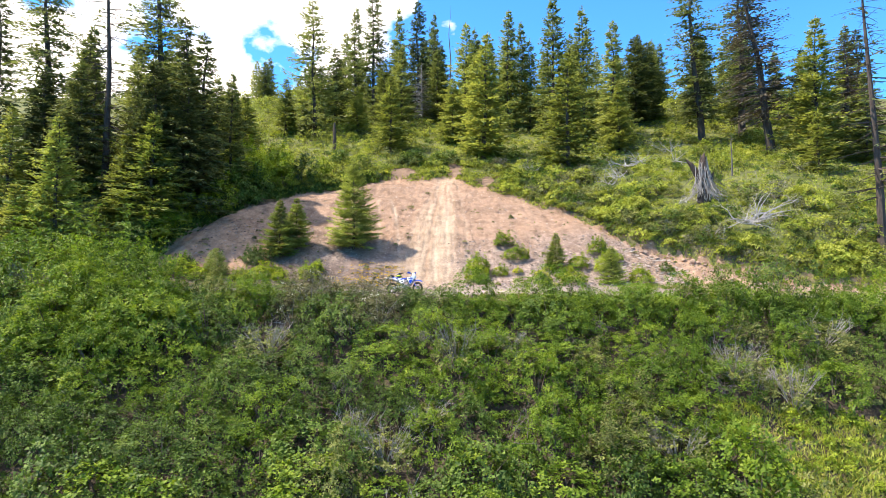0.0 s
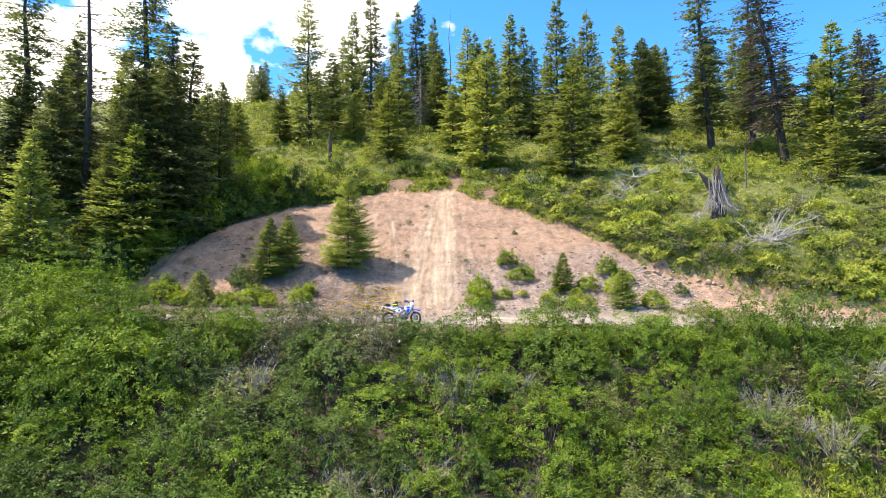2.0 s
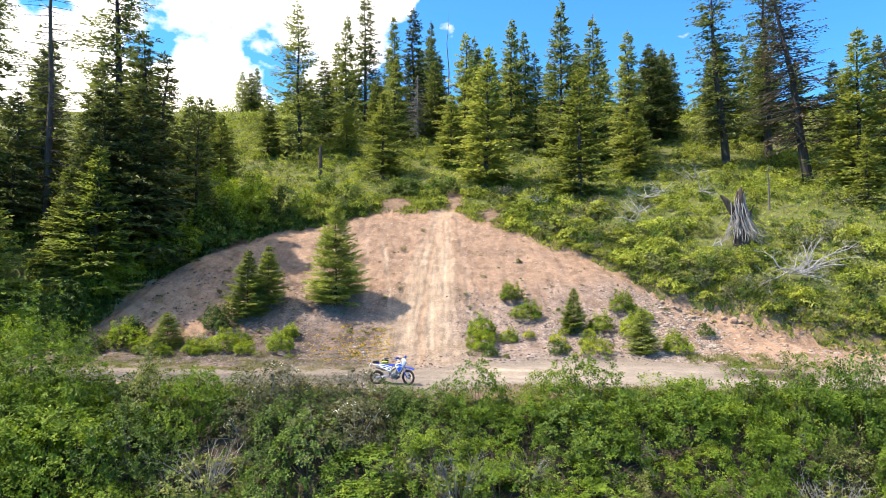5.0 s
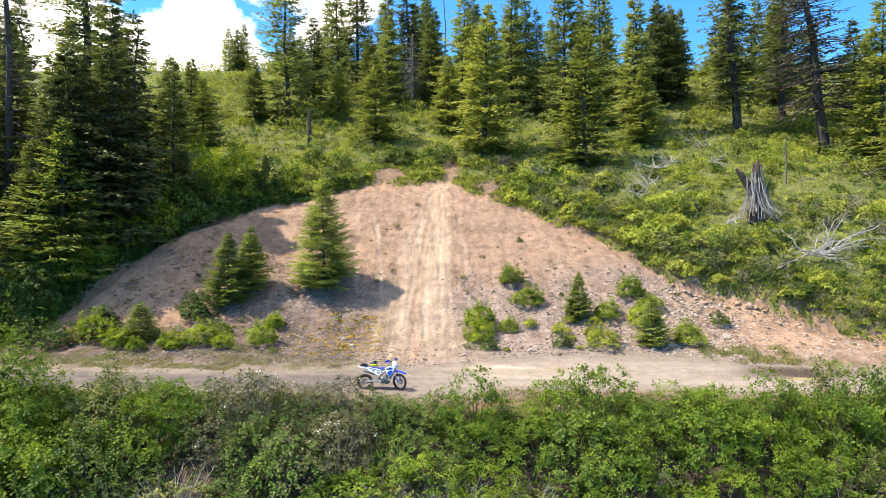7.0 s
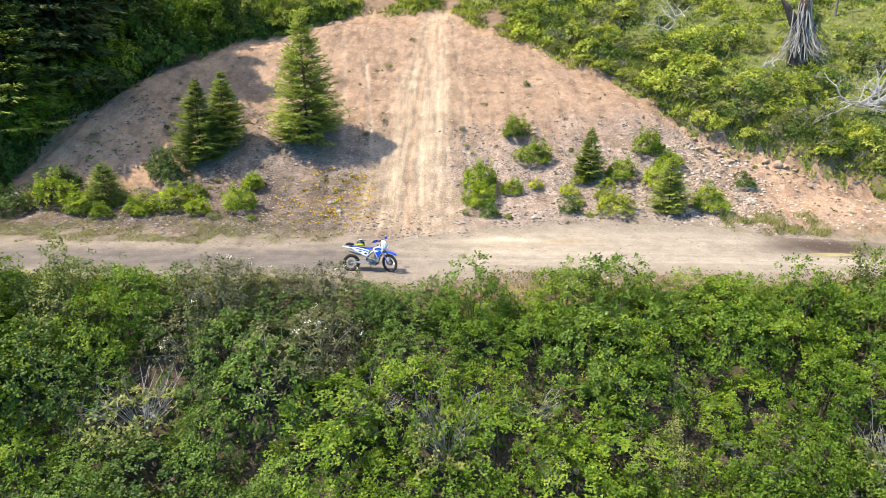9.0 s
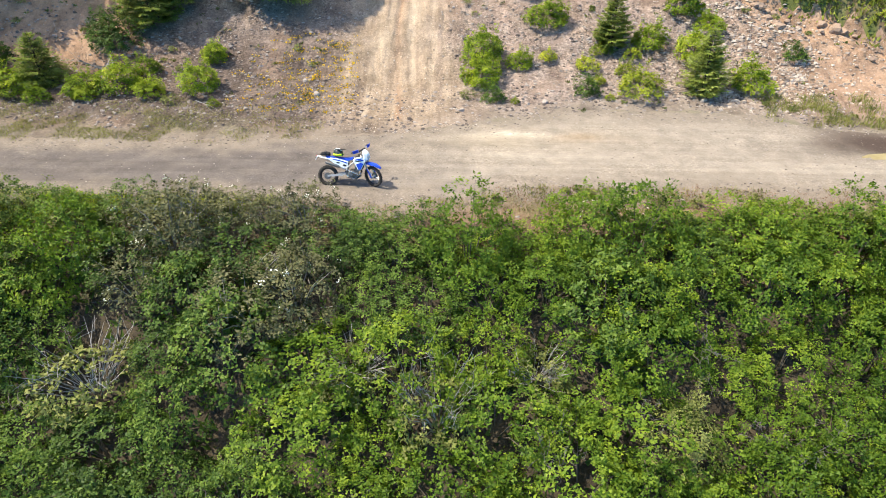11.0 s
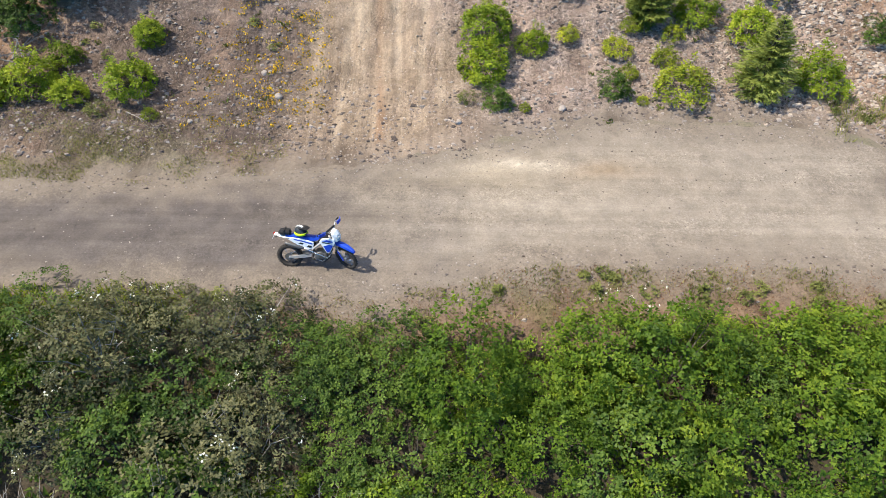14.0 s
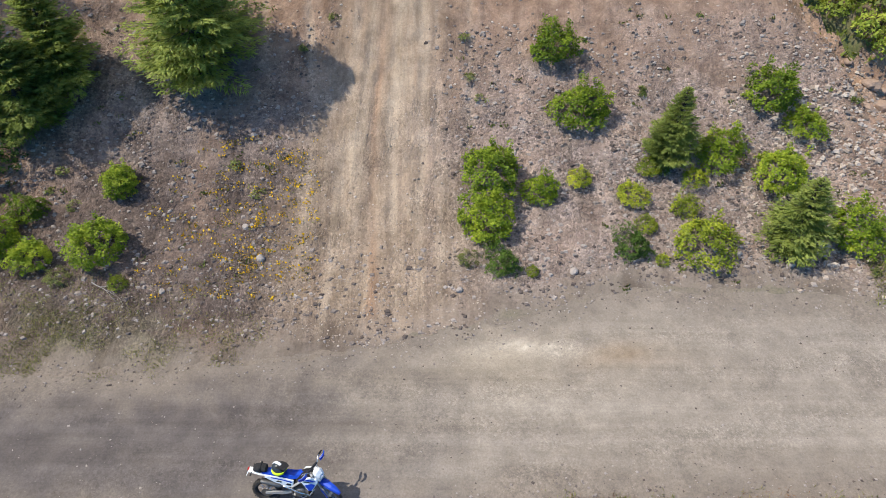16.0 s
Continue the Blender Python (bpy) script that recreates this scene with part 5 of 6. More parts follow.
hill = lambda x, y: y > float(rim(x)) + 0.15 and abs(x) < 0.74 * y and (y > 46.5 or abs(x) > 24) and notch(x, y) < 0.35
blades("hillside_plants", scatter(17500, -38, 50, 45, 114, lambda x, y: hill(x, y) and wild(x, y, -0.45)), 8, 0.24, 0.20, LEAF_HILL, "bright green leafy undergrowth on the hillside", "undergrowth", 0.22, 0.8, 3)
blades("hillside_grass", scatter(6000, -30, 46, 45, 95, lambda x, y: hill(x, y) and wild(x, y, 0.1, 9.0)), 8, 0.20, 0.14, LEAF_MEADOW, "yellow-green grass and forbs on the hillside", "grass", 0.22, 0.5, 3)
blades("dark_undergrowth", scatter(2600, -34, 46, 45, 95, lambda x, y: hill(x, y) and wild(x, y, 0.15, 14.0)), 7, 0.22, 0.22, LEAF_SAGE, "dull green leafy undergrowth on the hillside", "undergrowth", 0.25, 0.8, 3)
small = [(x, y, z, RNG.uniform(0.3, 0.6), RNG.uniform(0.3, 0.65)) for x, y, z in scatter(520, -22, 40, 47, 86, lambda x, y: hill(x, y) and wild(x, y, -0.1, 41.0, 0.5))]
thicket_mesh("hillside_low_bushes", RNG, small[:300], 26, 8, 0.13, 0.12, LEAF_DARK, "small dark green bushes over the hillside", "brush")
thicket_mesh("hillside_pale_bushes", RNG, small[300:], 26, 8, 0.13, 0.12, LEAF_HILL, "small yellow-green bushes over the hillside", "brush")
rim_band = lambda x, y: borders(x)[3] - 0.15 < y < rim(x) + 3.2 and notch(x, y) < 0.3
blades("rim_plants", scatter(5200, -24.5, 36, 43, 71, rim_band), 6, 0.26, 0.2, LEAF_HILL, "low green plants along the rim of the bank", "undergrowth", 0.2, 0.8, 3)
blades("lip_plants", scatter(2600, -24.5, -7, 43, 68, lambda x, y: borders(x)[3] - 0.4 < y < rim(x) + 1.6), 6, 0.36, 0.2, LEAF_DARK, "dark green plants hanging over the lip of the bank", "undergrowth", 0.22, 1.0, 3)
verge = lambda x, y: not in_road(x, y) and (y < 39 or (y < 45.2 and (x < -4 or x > 15))) and wild(x, y, -0.1, 5.0, 0.8)
blades("verge_grass", scatter(2600, -26, -3, 41.5, 45.2, lambda x, y: verge(x, y) and RNG.random() < float(step(45.6, 42.0, y)) * (1.0 if x < -9 else 0.35)), 7, 0.075, 0.10, GRASS, "short green grass along the road verge", "grass", 0.10, 0.6)
blades("roadside_grass", scatter(700, -24, -5.5, 36.2, 37.4, lambda x, y: not in_road(x, y)), 8, 0.26, 0.08, LEAF_MEADOW, "tall yellow-green grass between road and thicket", "grass", 0.14, 0.5, 3)
blades("bank_foot_grass", scatter(330, 14.6, 19.5, 43.6, 46.2, lambda x, y: not in_road(x, y) and wild(x, y, -0.05, 61.0, 0.8)), 9, 0.2, 0.07, GRASS, "pale green grass at the foot of the bank", "grass", 0.14, 0.5, 3)
blades("verge_dry_grass", scatter(2800, -24, 26, 35.0, 45.0, lambda x, y: verge(x, y) and (y > 41 or y < 38.6)), 7, 0.11, 0.07, DRYGRASS, "dry straw-coloured grass along the road edge", "grass", 0.10, 0.7)
blades("edge_weeds", scatter(900, -24, 24, 34.2, 38.2, lambda x, y: verge(x, y) and wild(x, y, 0.1, 21.0, 1.1)), 9, 0.06, 0.20, LEAF_SAGE, "small green weeds beside the road", "weeds", 0.10, 0.8)
strip = lambda x, y: not in_road(x, y) and y < 39 and wild(x, y, -0.25, 27.0, 0.9)
blades("dry_red_stems", scatter(4600, -22, 24, 34.3, 38.7, strip), 8, 0.08, 0.07, REDSTEM, "dry reddish-brown stems beside the road", "dry plants", 0.12, 0.9, 3)
clearing = lambda x, y: x > 12.0 and 22 < y < 29.0 - 0.18 * (x - 12.5)
blades("clearing_grass", scatter(2600, 12, 24, 22, 29, lambda x, y: clearing(x, y) and wild(x, y, -0.35, 51.0, 0.8)), 7, 0.26, 0.09, LEAF_HILL, "yellow-green grass in a gap of the thicket", "grass", 0.16, 0.6, 3)
blades("clearing_dry_grass", scatter(900, 12, 24, 22, 29, lambda x, y: clearing(x, y) and wild(x, y, 0.0, 57.0, 0.9)), 7, 0.22, 0.07, DRYGRASS, "dry straw-coloured grass in a gap of the thicket", "grass", 0.16, 0.7, 3)
herbs = [(x, y, z, RNG.uniform(0.25, 0.6), RNG.uniform(0.25, 0.6)) for x, y, z in scatter(70, 12, 24, 22, 29, clearing)]
thicket_mesh("clearing_herbs", RNG, herbs, 26, 8, 0.11, 0.1, LEAF_BUSH, "low green herbs in a gap of the thicket", "undergrowth")
blades("strip_grass", scatter(2800, -22, 24, 34.5, 38.8, lambda x, y: not in_road(x, y) and wild(x, y, 0.0, 33.0, 0.7)), 8, 0.12, 0.09, GRASS, "thin grey-green grass beside the road", "grass", 0.09, 0.6)
weeds = [(x, y, z, RNG.uniform(0.12, 0.30), RNG.uniform(0.12, 0.3)) for x, y, z in scatter(80, -20, 22, 34.8, 38.2, lambda x, y: not in_road(x, y))]
thicket_mesh("roadside_weeds", RNG, weeds, 24, 8, 0.07, 0.05, LEAF_SAGE, "small grey-green weed clumps beside the road", "weeds")
thin = [(x, y, z, RNG.uniform(0.10, 0.26), RNG.uniform(0.1, 0.22)) for x, y, z in scatter(34, -19, 22, 44.0, 56, lambda x, y: in_bank(x, y) and track_mask(x, y) < 0.3)]
thicket_mesh("bank_seedlings", RNG, thin, 22, 8, 0.065, 0.05, LEAF_SAGE, "small green seedlings on the bare bank", "weeds")
blades("thicket_floor_plants", scatter(5000, -28, 28, 18, 36, lambda x, y: abs(x) < 0.7 * y + 3), 5, 0.28, 0.2, LEAF_DARK, "leafy undergrowth beneath the thicket", "undergrowth", 0.22, 0.8, 3)
blades("bank_weeds", scatter(170, -20, 24, 44.5, 60, lambda x, y: in_bank(x, y) and track_mask(x, y) < 0.25), 10, 0.13, 0.22, LEAF_SAGE, "small weeds on the dirt bank", "weeds", 0.08, 0.8)
flower_spots = scatter(260, -9.5, -3.0, 44.2, 50.0, lambda x, y: in_bank(x, y) and RNG.random() < math.exp(-((x + 5.0) / 2.2) ** 2))
blades("yellow_flowers", flower_spots, 8, 0.06, 0.5, PETAL_YELLOW, "clumps of small yellow wildflowers on gravel", "wildflowers", 0.10, 1.2)
blades("flower_leaves", flower_spots, 5, 0.07, 0.2, LEAF_SAGE, "grey-green leaves of the wildflowers", "wildflowers", 0.13, 0.9)
blades("daisies", scatter(36, 5.0, 7.6, 36.4, 38.2, lambda x, y: not in_road(x, y)), 5, 0.05, 0.5, PETAL_WHITE, "small white daisies beside the road", "wildflowers", 0.05, 1.2)


# ---- stones ----
def stones(name, spots, low, high, mat, label):
    s = Soup()
    for x, y, z in spots:
        r = low + (high - low) * RNG.random() ** 3.2
        s.lump((x, y, z), (r * RNG.uniform(0.8, 1.3), r * RNG.uniform(0.7, 1.1), r * RNG.uniform(0.35, 0.6)), RNG, 4)
    return tagged(new(name, s.done(name, mat)), label, "stones", "", "stuff")


bare = lambda x, y: in_bank(x, y) and track_mask(x, y) * float(step(44, 47.5, y)) < RNG.uniform(0.1, 0.9) and noise.noise((x * 0.6, y * 0.6, 31.0)) > RNG.uniform(-0.7, 0.2)
stones("gravel", scatter(15000, -20, 18, 42.6, 54, bare), 0.020, 0.115, STONE, "loose grey and brown stones on the bank")
stones("upper_gravel", scatter(7000, -18, 20, 51, 68, bare), 0.015, 0.085, STONE_PALE, "loose pale reddish stones on the upper bank")
stones("red_rubble", scatter(4200, 11, 30, 44.5, 53, in_bank), 0.025, 0.12, STONE_PALE, "pale reddish rubble below the rocky cut")
stones("talus", scatter(1900, 12.6, 18.0, 45.4, 51.6, in_bank), 0.045, 0.17, STONE_PALE, "pale angular rubble fallen from the cut face")
stones("grey_rubble", scatter(2200, 7.0, 15, 45.5, 50.5, in_bank), 0.035, 0.10, STONE, "grey broken rubble below the bushes")
edge_zone = lambda x, y: min(abs(y - borders(x)[1]), abs(y - borders(x)[0])) < abs(RNG.normal(0, 0.45))
stones("track_stones", scatter(1900, -4.5, 2.5, 42.5, 52, lambda x, y: track_mask(x, y) > 0.3 and RNG.random() < float(step(53, 44, y))), 0.012, 0.060, STONE_PALE, "scattered stones on the worn climb")
stones("edge_stones", scatter(3600, -18, 20, 36.5, 46, edge_zone), 0.012, 0.06, STONE, "small loose stones along the road edges")
stones("road_stones", scatter(2200, -16, 20, 37, 45, in_road), 0.010, 0.045, STONE, "small stones scattered over the road")
stones("verge_stones", scatter(1300, -20, 20, 34.8, 46, verge), 0.02, 0.09, STONE, "small stones on the road verge")


def boulder(name, x, y, size, mat, label, flat=0.7):
    bm = bmesh.new()
    bmesh.ops.create_icosphere(bm, subdivisions=2, radius=1.0)
    k = RNG.uniform(0, 50)
    cuts = [Vector(unit(RNG.normal(0, 1, 3))) for _ in range(7)]
    for v in bm.verts:
        for c in cuts:
            over = v.co.dot(c) - 0.72
            if over > 0:
                v.co -= c * over
        v.co *= 1 + 0.16 * noise.noise(v.co * 1.8 + Vector((k, 0, 0)))
        v.co = Vector((v.co.x * size * RNG.uniform(0.98, 1.02), v.co.y * size * 0.85, v.co.z * size * flat))
    me = bpy.data.meshes.new(name)
    bm.to_mesh(me)
    bm.free()
    me.materials.append(mat)
    ob = new(name, me)
    ob.matrix_basis = pose(x, y, height(x, y) + size * flat * 0.25, 0, 0, RNG.uniform(0, 360))
    return tagged(ob, label, "rock", "rocks on the bank")


for i in range(48):
    x = RNG.normal(16.5, 0.9) if i % 2 else RNG.normal(20.7, 1.0)
    y = float(rim(x)) - 0.25 - 2.4 * RNG.random() ** 1.8
    boulder("rock", x, y, 0.08 + 0.34 * RNG.random() ** 2.4, STONE_RED, "angular reddish rock in the cut face", RNG.uniform(0.45, 0.8))
for i in range(26):
    x = RNG.uniform(9.0, 24.0)
    boulder("rock", x, RNG.uniform(45.6, 50.0), RNG.uniform(0.09, 0.2), STONE_RED if x > 13 else STONE, "loose angular rock on the bank")
for x, y, r in ((-21.2, 46.4, 0.38), (1.6, 44.6, 0.14), (5.2, 45.3, 0.16), (-4.6, 45.6, 0.17), (-5.3, 46.8, 0.14), (-7.4, 44.4, 0.12)):
    boulder("rock", x, y, r, STONE, "weathered grey rock at the foot of the bank")


# ---- dead wood ----
def branchy(s, start, way, length, r, depth, curl=0.25):
    """A crooked dead limb that forks."""
    p, pts, rad = Vector(start), [Vector(start)], [r]
    d = Vector(way).normalized()
    for k in range(4):
        d = (d + Vector(RNG.normal(0, curl, 3)) * 0.6).normalized()
        p = p + d * length / 4
        pts.append(p.copy())
        rad.append(max(0.004, r * (1 - 0.22 * (k + 1))))
        if depth and RNG.random() < 0.75:
            branchy(s, p, d + Vector(RNG.normal(0, 0.65, 3)), length * RNG.uniform(0.3, 0.6), rad[-1] * 0.6, depth - 1, curl)
    s.tube(pts, rad, 5 if r > 0.03 else 4)


def root_stump(x, y):
    top = thing("uprooted_stump", pose(x, y, height(x, y)) @ Matrix.Scale(1.08, 4), "tall weathered grey stump with a skirt of hanging bare roots", "stump")
    core = Soup()
    core.tube([(0, 0, -0.2), (0.0, 0, 0.7), (0.02, 0, 1.6), (0.06, 0, 2.6), (-0.05, 0, 3.3), (0.02, 0, 3.75), (0.10, 0, 4.15)], [0.62, 0.50, 0.42, 0.36, 0.30, 0.20, 0.03], 10)
    core.tube([(-0.1, 0, 1.7), (-0.62, 0.05, 2.5), (-1.05, 0, 3.15), (-1.42, 0, 3.55)], [0.36, 0.27, 0.19, 0.07], 8)
    core.tube([(0.2, 0.1, 1.6), (0.75, 0.05, 2.2), (0.95, 0, 2.75)], [0.20, 0.12, 0.03], 6)
    part("stump_core", core.done("stump_core", STUMPWOOD), None, top, "dark rotten core")
    for k in range(9):
        a = k * 0.7
        splinter = Soup().tube([(0.26 * math.cos(a), 0.26 * math.sin(a), 2.7), (0.27 * math.cos(a), 0.27 * math.sin(a), 3.2), (0.22 * math.cos(a) + RNG.normal(0, 0.06), 0.22 * math.sin(a), 3.4 + 0.6 * RNG.random())], [0.12, 0.09, 0.015], 5)
        part("splinter", splinter.done("splinter", STUMPWOOD), None, top)
    for k in range(130):
        a = RNG.uniform(-3.3, 0.2) if k % 4 else RNG.uniform(0, 6.28)
        h = RNG.uniform(0.8, 3.0) if k % 4 else RNG.uniform(2.9, 3.7)
        lean = -0.36 * max(0.0, h - 1.6) if k % 4 == 1 else 0.0
        r0 = (0.56 - 0.08 * h) * RNG.uniform(0.8, 1.15)
        r1 = (0.75 + 1.35 * RNG.random() ** 1.5) * (0.6 + 0.4 * abs(math.cos(a)))
        c, sn = math.cos(a), math.sin(a)
        tip = RNG.uniform(-0.1, 0.9) if k % 5 else RNG.uniform(0.9, 1.6)
        pts, rad, fat = [], [], RNG.uniform(0.028, 0.062)
        for q in range(6):
            u = q / 5
            rr = r0 + (r1 - r0) * u ** 2.1
            pts.append((lean * (1 - u * 0.5) + c * rr + RNG.normal(0, 0.08) * u, sn * rr + RNG.normal(0, 0.08) * u, h + (min(tip, h * 0.6) - h) * u + 0.18 * math.sin(3.1 * u)))
            rad.append(fat * (1 - 0.75 * u))
        part("hanging_root", Soup().tube(pts, rad, 5).done("hanging_root", DEADWOOD if k % 5 else GREYWOOD), None, top, "bleached hanging root")


root_stump(23.6, 57.1)


def brush_pile(name, x, y, n, length, r, label, up=0.7, mat=None, turn=None, forks=2, curl=0.25):
    top = thing(name, pose(x, y, height(x, y)), label, "dead branches")
    for k in range(n):
        s = Soup()
        a = RNG.uniform(0, 6.28) if turn is None else turn + RNG.normal(0, 0.9)
        branchy(s, (RNG.normal(0, 0.25), RNG.normal(0, 0.25), 0.15), (math.cos(a), math.sin(a), RNG.uniform(0.1, up * 1.6)), length * RNG.uniform(0.6, 1.1), r * RNG.uniform(0.6, 1.1), forks, curl)
        part("limb", s.done("limb", mat or DEADWOOD), None, top)
    return top



def fallen_treetop(x, y):
    """A dead crown on its side: a fan of upright limbs, long ones reaching east, the rest sprawled over the slope."""
    top = thing("dead_fallen_treetop", pose(x, y, height(x, y) + 0.5), "bleached grey fallen treetop with spreading bare limbs", "dead branches")
    ways = [((-0.25, 0, 1), 2.6, 0.075), ((-0.05, 0.1, 1), 2.9, 0.08), ((0.2, 0, 1), 3.0, 0.085), ((0.35, -0.1, 1), 2.8, 0.07), ((-0.45, 0.1, 0.8), 2.2, 0.06),
            ((1, 0.1, 0.8), 4.4, 0.095), ((1, -0.1, 0.62), 4.0, 0.08), ((0.9, 0.3, 0.95), 3.8, 0.08), ((1, 0.2, 0.4), 3.2, 0.06),
            ((-1, -0.3, 0.12), 3.0, 0.08), ((-1, 0.1, 0.25), 2.6, 0.07), ((-0.9, -0.6, 0.0), 2.6, 0.06), ((1, -0.5, 0.05), 3.4, 0.07), ((1, -0.2, 0.2), 3.0, 0.07),
            ((0.3, -1, -0.2), 2.6, 0.06), ((-0.2, -1, -0.2), 2.2, 0.055), ((0.7, -1, -0.2), 2.8, 0.055), ((0.9, -0.9, -0.1), 3.4, 0.06), ((-0.6, -0.2, 0.5), 2.0, 0.05), ((0.5, 0.2, 0.7), 2.6, 0.055), ((0.1, -0.5, 0.7), 1.8, 0.045), ((-0.7, -0.7, 0.2), 2.2, 0.045), ((0.8, -0.3, 0.45), 2.8, 0.05), ((0, -0.8, 0.3), 2.0, 0.04)]
    for way, length, r in ways:
        limb = Soup()
        branchy(limb, (RNG.uniform(-0.9, 0.9), RNG.normal(0, 0.35), RNG.uniform(0.0, 0.35)), way, length, r * 0.8, 3, 0.5)
        part("limb", limb.done("limb", BLEACHED), None, top)
    return top


fallen_treetop(25.1, 52.2)
for x, y, n, ln in ((17.5, 63.0, 9, 2.2), (16.2, 61.5, 6, 1.8), (19.4, 66.6, 9, 2.4), (21.2, 67.6, 7, 2.0), (25.9, 72.4, 8, 2.4), (24.4, 66.4, 6, 2.0), (21.2, 56.2, 5, 1.5), (9.4, 67.0, 6, 1.6)):
    brush_pile("dead_branches", x, y, n, ln, 0.05, "tangle of bleached dead branches in the grass", 0.55, BLEACHED, forks=2, curl=0.4).location.z += 0.55
brush_pile("dead_branches", -14.2, 47.0, 12, 1.5, 0.028, "small heap of grey dead branches on the bank", 0.3)
brush_pile("dead_branches", -9.6, 44.9, 3, 1.0, 0.025, "grey dead branch under a bush", 0.2)
brush_pile("dead_branches", 35.0, 62.0, 5, 2.6, 0.05, "bleached dead branches in the undergrowth", 0.3)
for x, y, ln in ((-4.8, 28.2, 1.5), (3.4, 29.5, 1.6), (9.5, 29.8, 1.7), (-1.2, 28.0, 1.5), (6.2, 30.6, 1.4), (12.5, 28.3, 1.8), (8.0, 25.5, 1.8), (12.8, 25.2, 1.9), (-10.2, 31.0, 1.3), (7.8, 32.0, 1.4), (3.0, 26.0, 1.5), (13.5, 31.5, 1.6)):
    t = brush_pile("dead_branches", x, y, 5, ln * 0.75, 0.014, "bare grey dead branches standing in the thicket", 0.9, GREYWOOD, forks=3, curl=0.6)
    t.location.z += 0.75
for x, y, ln, a in ((20.5, 46.0, 1.9, 2.4), (24.0, 46.5, 2.2, 2.2), (17.8, 45.6, 1.2, 1.9), (-19.0, 45.6, 2.0, 0.1)):
    s = Soup()
    branchy(s, (0, 0, 0.05), (math.cos(a), math.sin(a), 0.12), ln, 0.03, 1, 0.15)
    t = new("fallen_branch", s.done("fallen_branch", DEADWOOD))
    t.matrix_basis = pose(x, y, height(x, y))
    tagged(t, "pale fallen branch lying on the dirt", "branch", "fallen branches")


def dead_post(name, x, y, tall, r, label, mat):
    top = thing(name, pose(x, y, height(x, y)), label, "dead tree")
    s = Soup()
    s.tube([(0, 0, -0.2), (0.02, 0, tall * 0.4), (-0.03, 0.02, tall * 0.8), (0.02, 0, tall)], [r * 1.2, r, r * 0.7, r * 0.25], 7)
    part("trunk", s.done(name, mat), None, top)
    t = Soup()
    for k in range(14):
        a, h = RNG.uniform(0, 6.28), tall * RNG.uniform(0.25, 0.97)
        ln = RNG.uniform(0.2, 0.5)
        t.tube([(0, 0, h), (math.cos(a) * ln, math.sin(a) * ln, h + RNG.uniform(-0.2, 0.1))], [r * 0.25, 0.006], 4)
    part("limb_cluster", t.done(name + "_limbs", mat), None, top)


dead_post("dead_stub", -13.4, 77.6, 3.6, 0.22, "short brown broken-off dead tree", BARK)
dead_post("dead_sapling", 28.3, 61.7, 3.9, 0.07, "thin grey dead sapling", GREYWOOD)


# ---- the motorcycle ----
BLUE = plain("blue_plastic", (0.012, 0.055, 0.42), 0.35, 0.0, 0.12, 3, 0.05)
WHITE = plain("white_plastic", (0.72, 0.74, 0.76), 0.4, 0.0, 0.08, 4, 0.05)
BLACK = plain("black_plastic", (0.018, 0.018, 0.02), 0.5, 0.0, 0.3, 8, 0.1)
RUBBER = plain("dusty_rubber", (0.040, 0.036, 0.033), 0.9, 0.0, 0.35, 10, 0.3)
ALLOY = plain("cast_alloy", (0.40, 0.39, 0.385), 0.5, 0.35, 0.15, 8, 0.15)
STEEL = plain("polished_steel", (0.60, 0.60, 0.60), 0.25, 1.0, 0.1, 8, 0.05)
DULL = plain("dull_metal", (0.16, 0.155, 0.15), 0.5, 0.7, 0.2, 8, 0.15)
CASTING = plain("dark_casting", (0.15, 0.148, 0.145), 0.5, 0.3, 0.2, 8, 0.15)
NEON = plain("neon_yellow", (0.52, 0.72, 0.02), 0.4, 0.0, 0.1, 5, 0.05)
CLEAR, _n, _l, _b = material("headlight_lens", 0.08)
_b.inputs["Base Color"].default_value = (0.75, 0.78, 0.8, 1)
_b.inputs["Transmission Weight"].default_value = 0.5
VISOR, _n, _l, _b = material("dark_visor", 0.1)
_b.inputs["Base Color"].default_value = (0.015, 0.016, 0.02, 1)


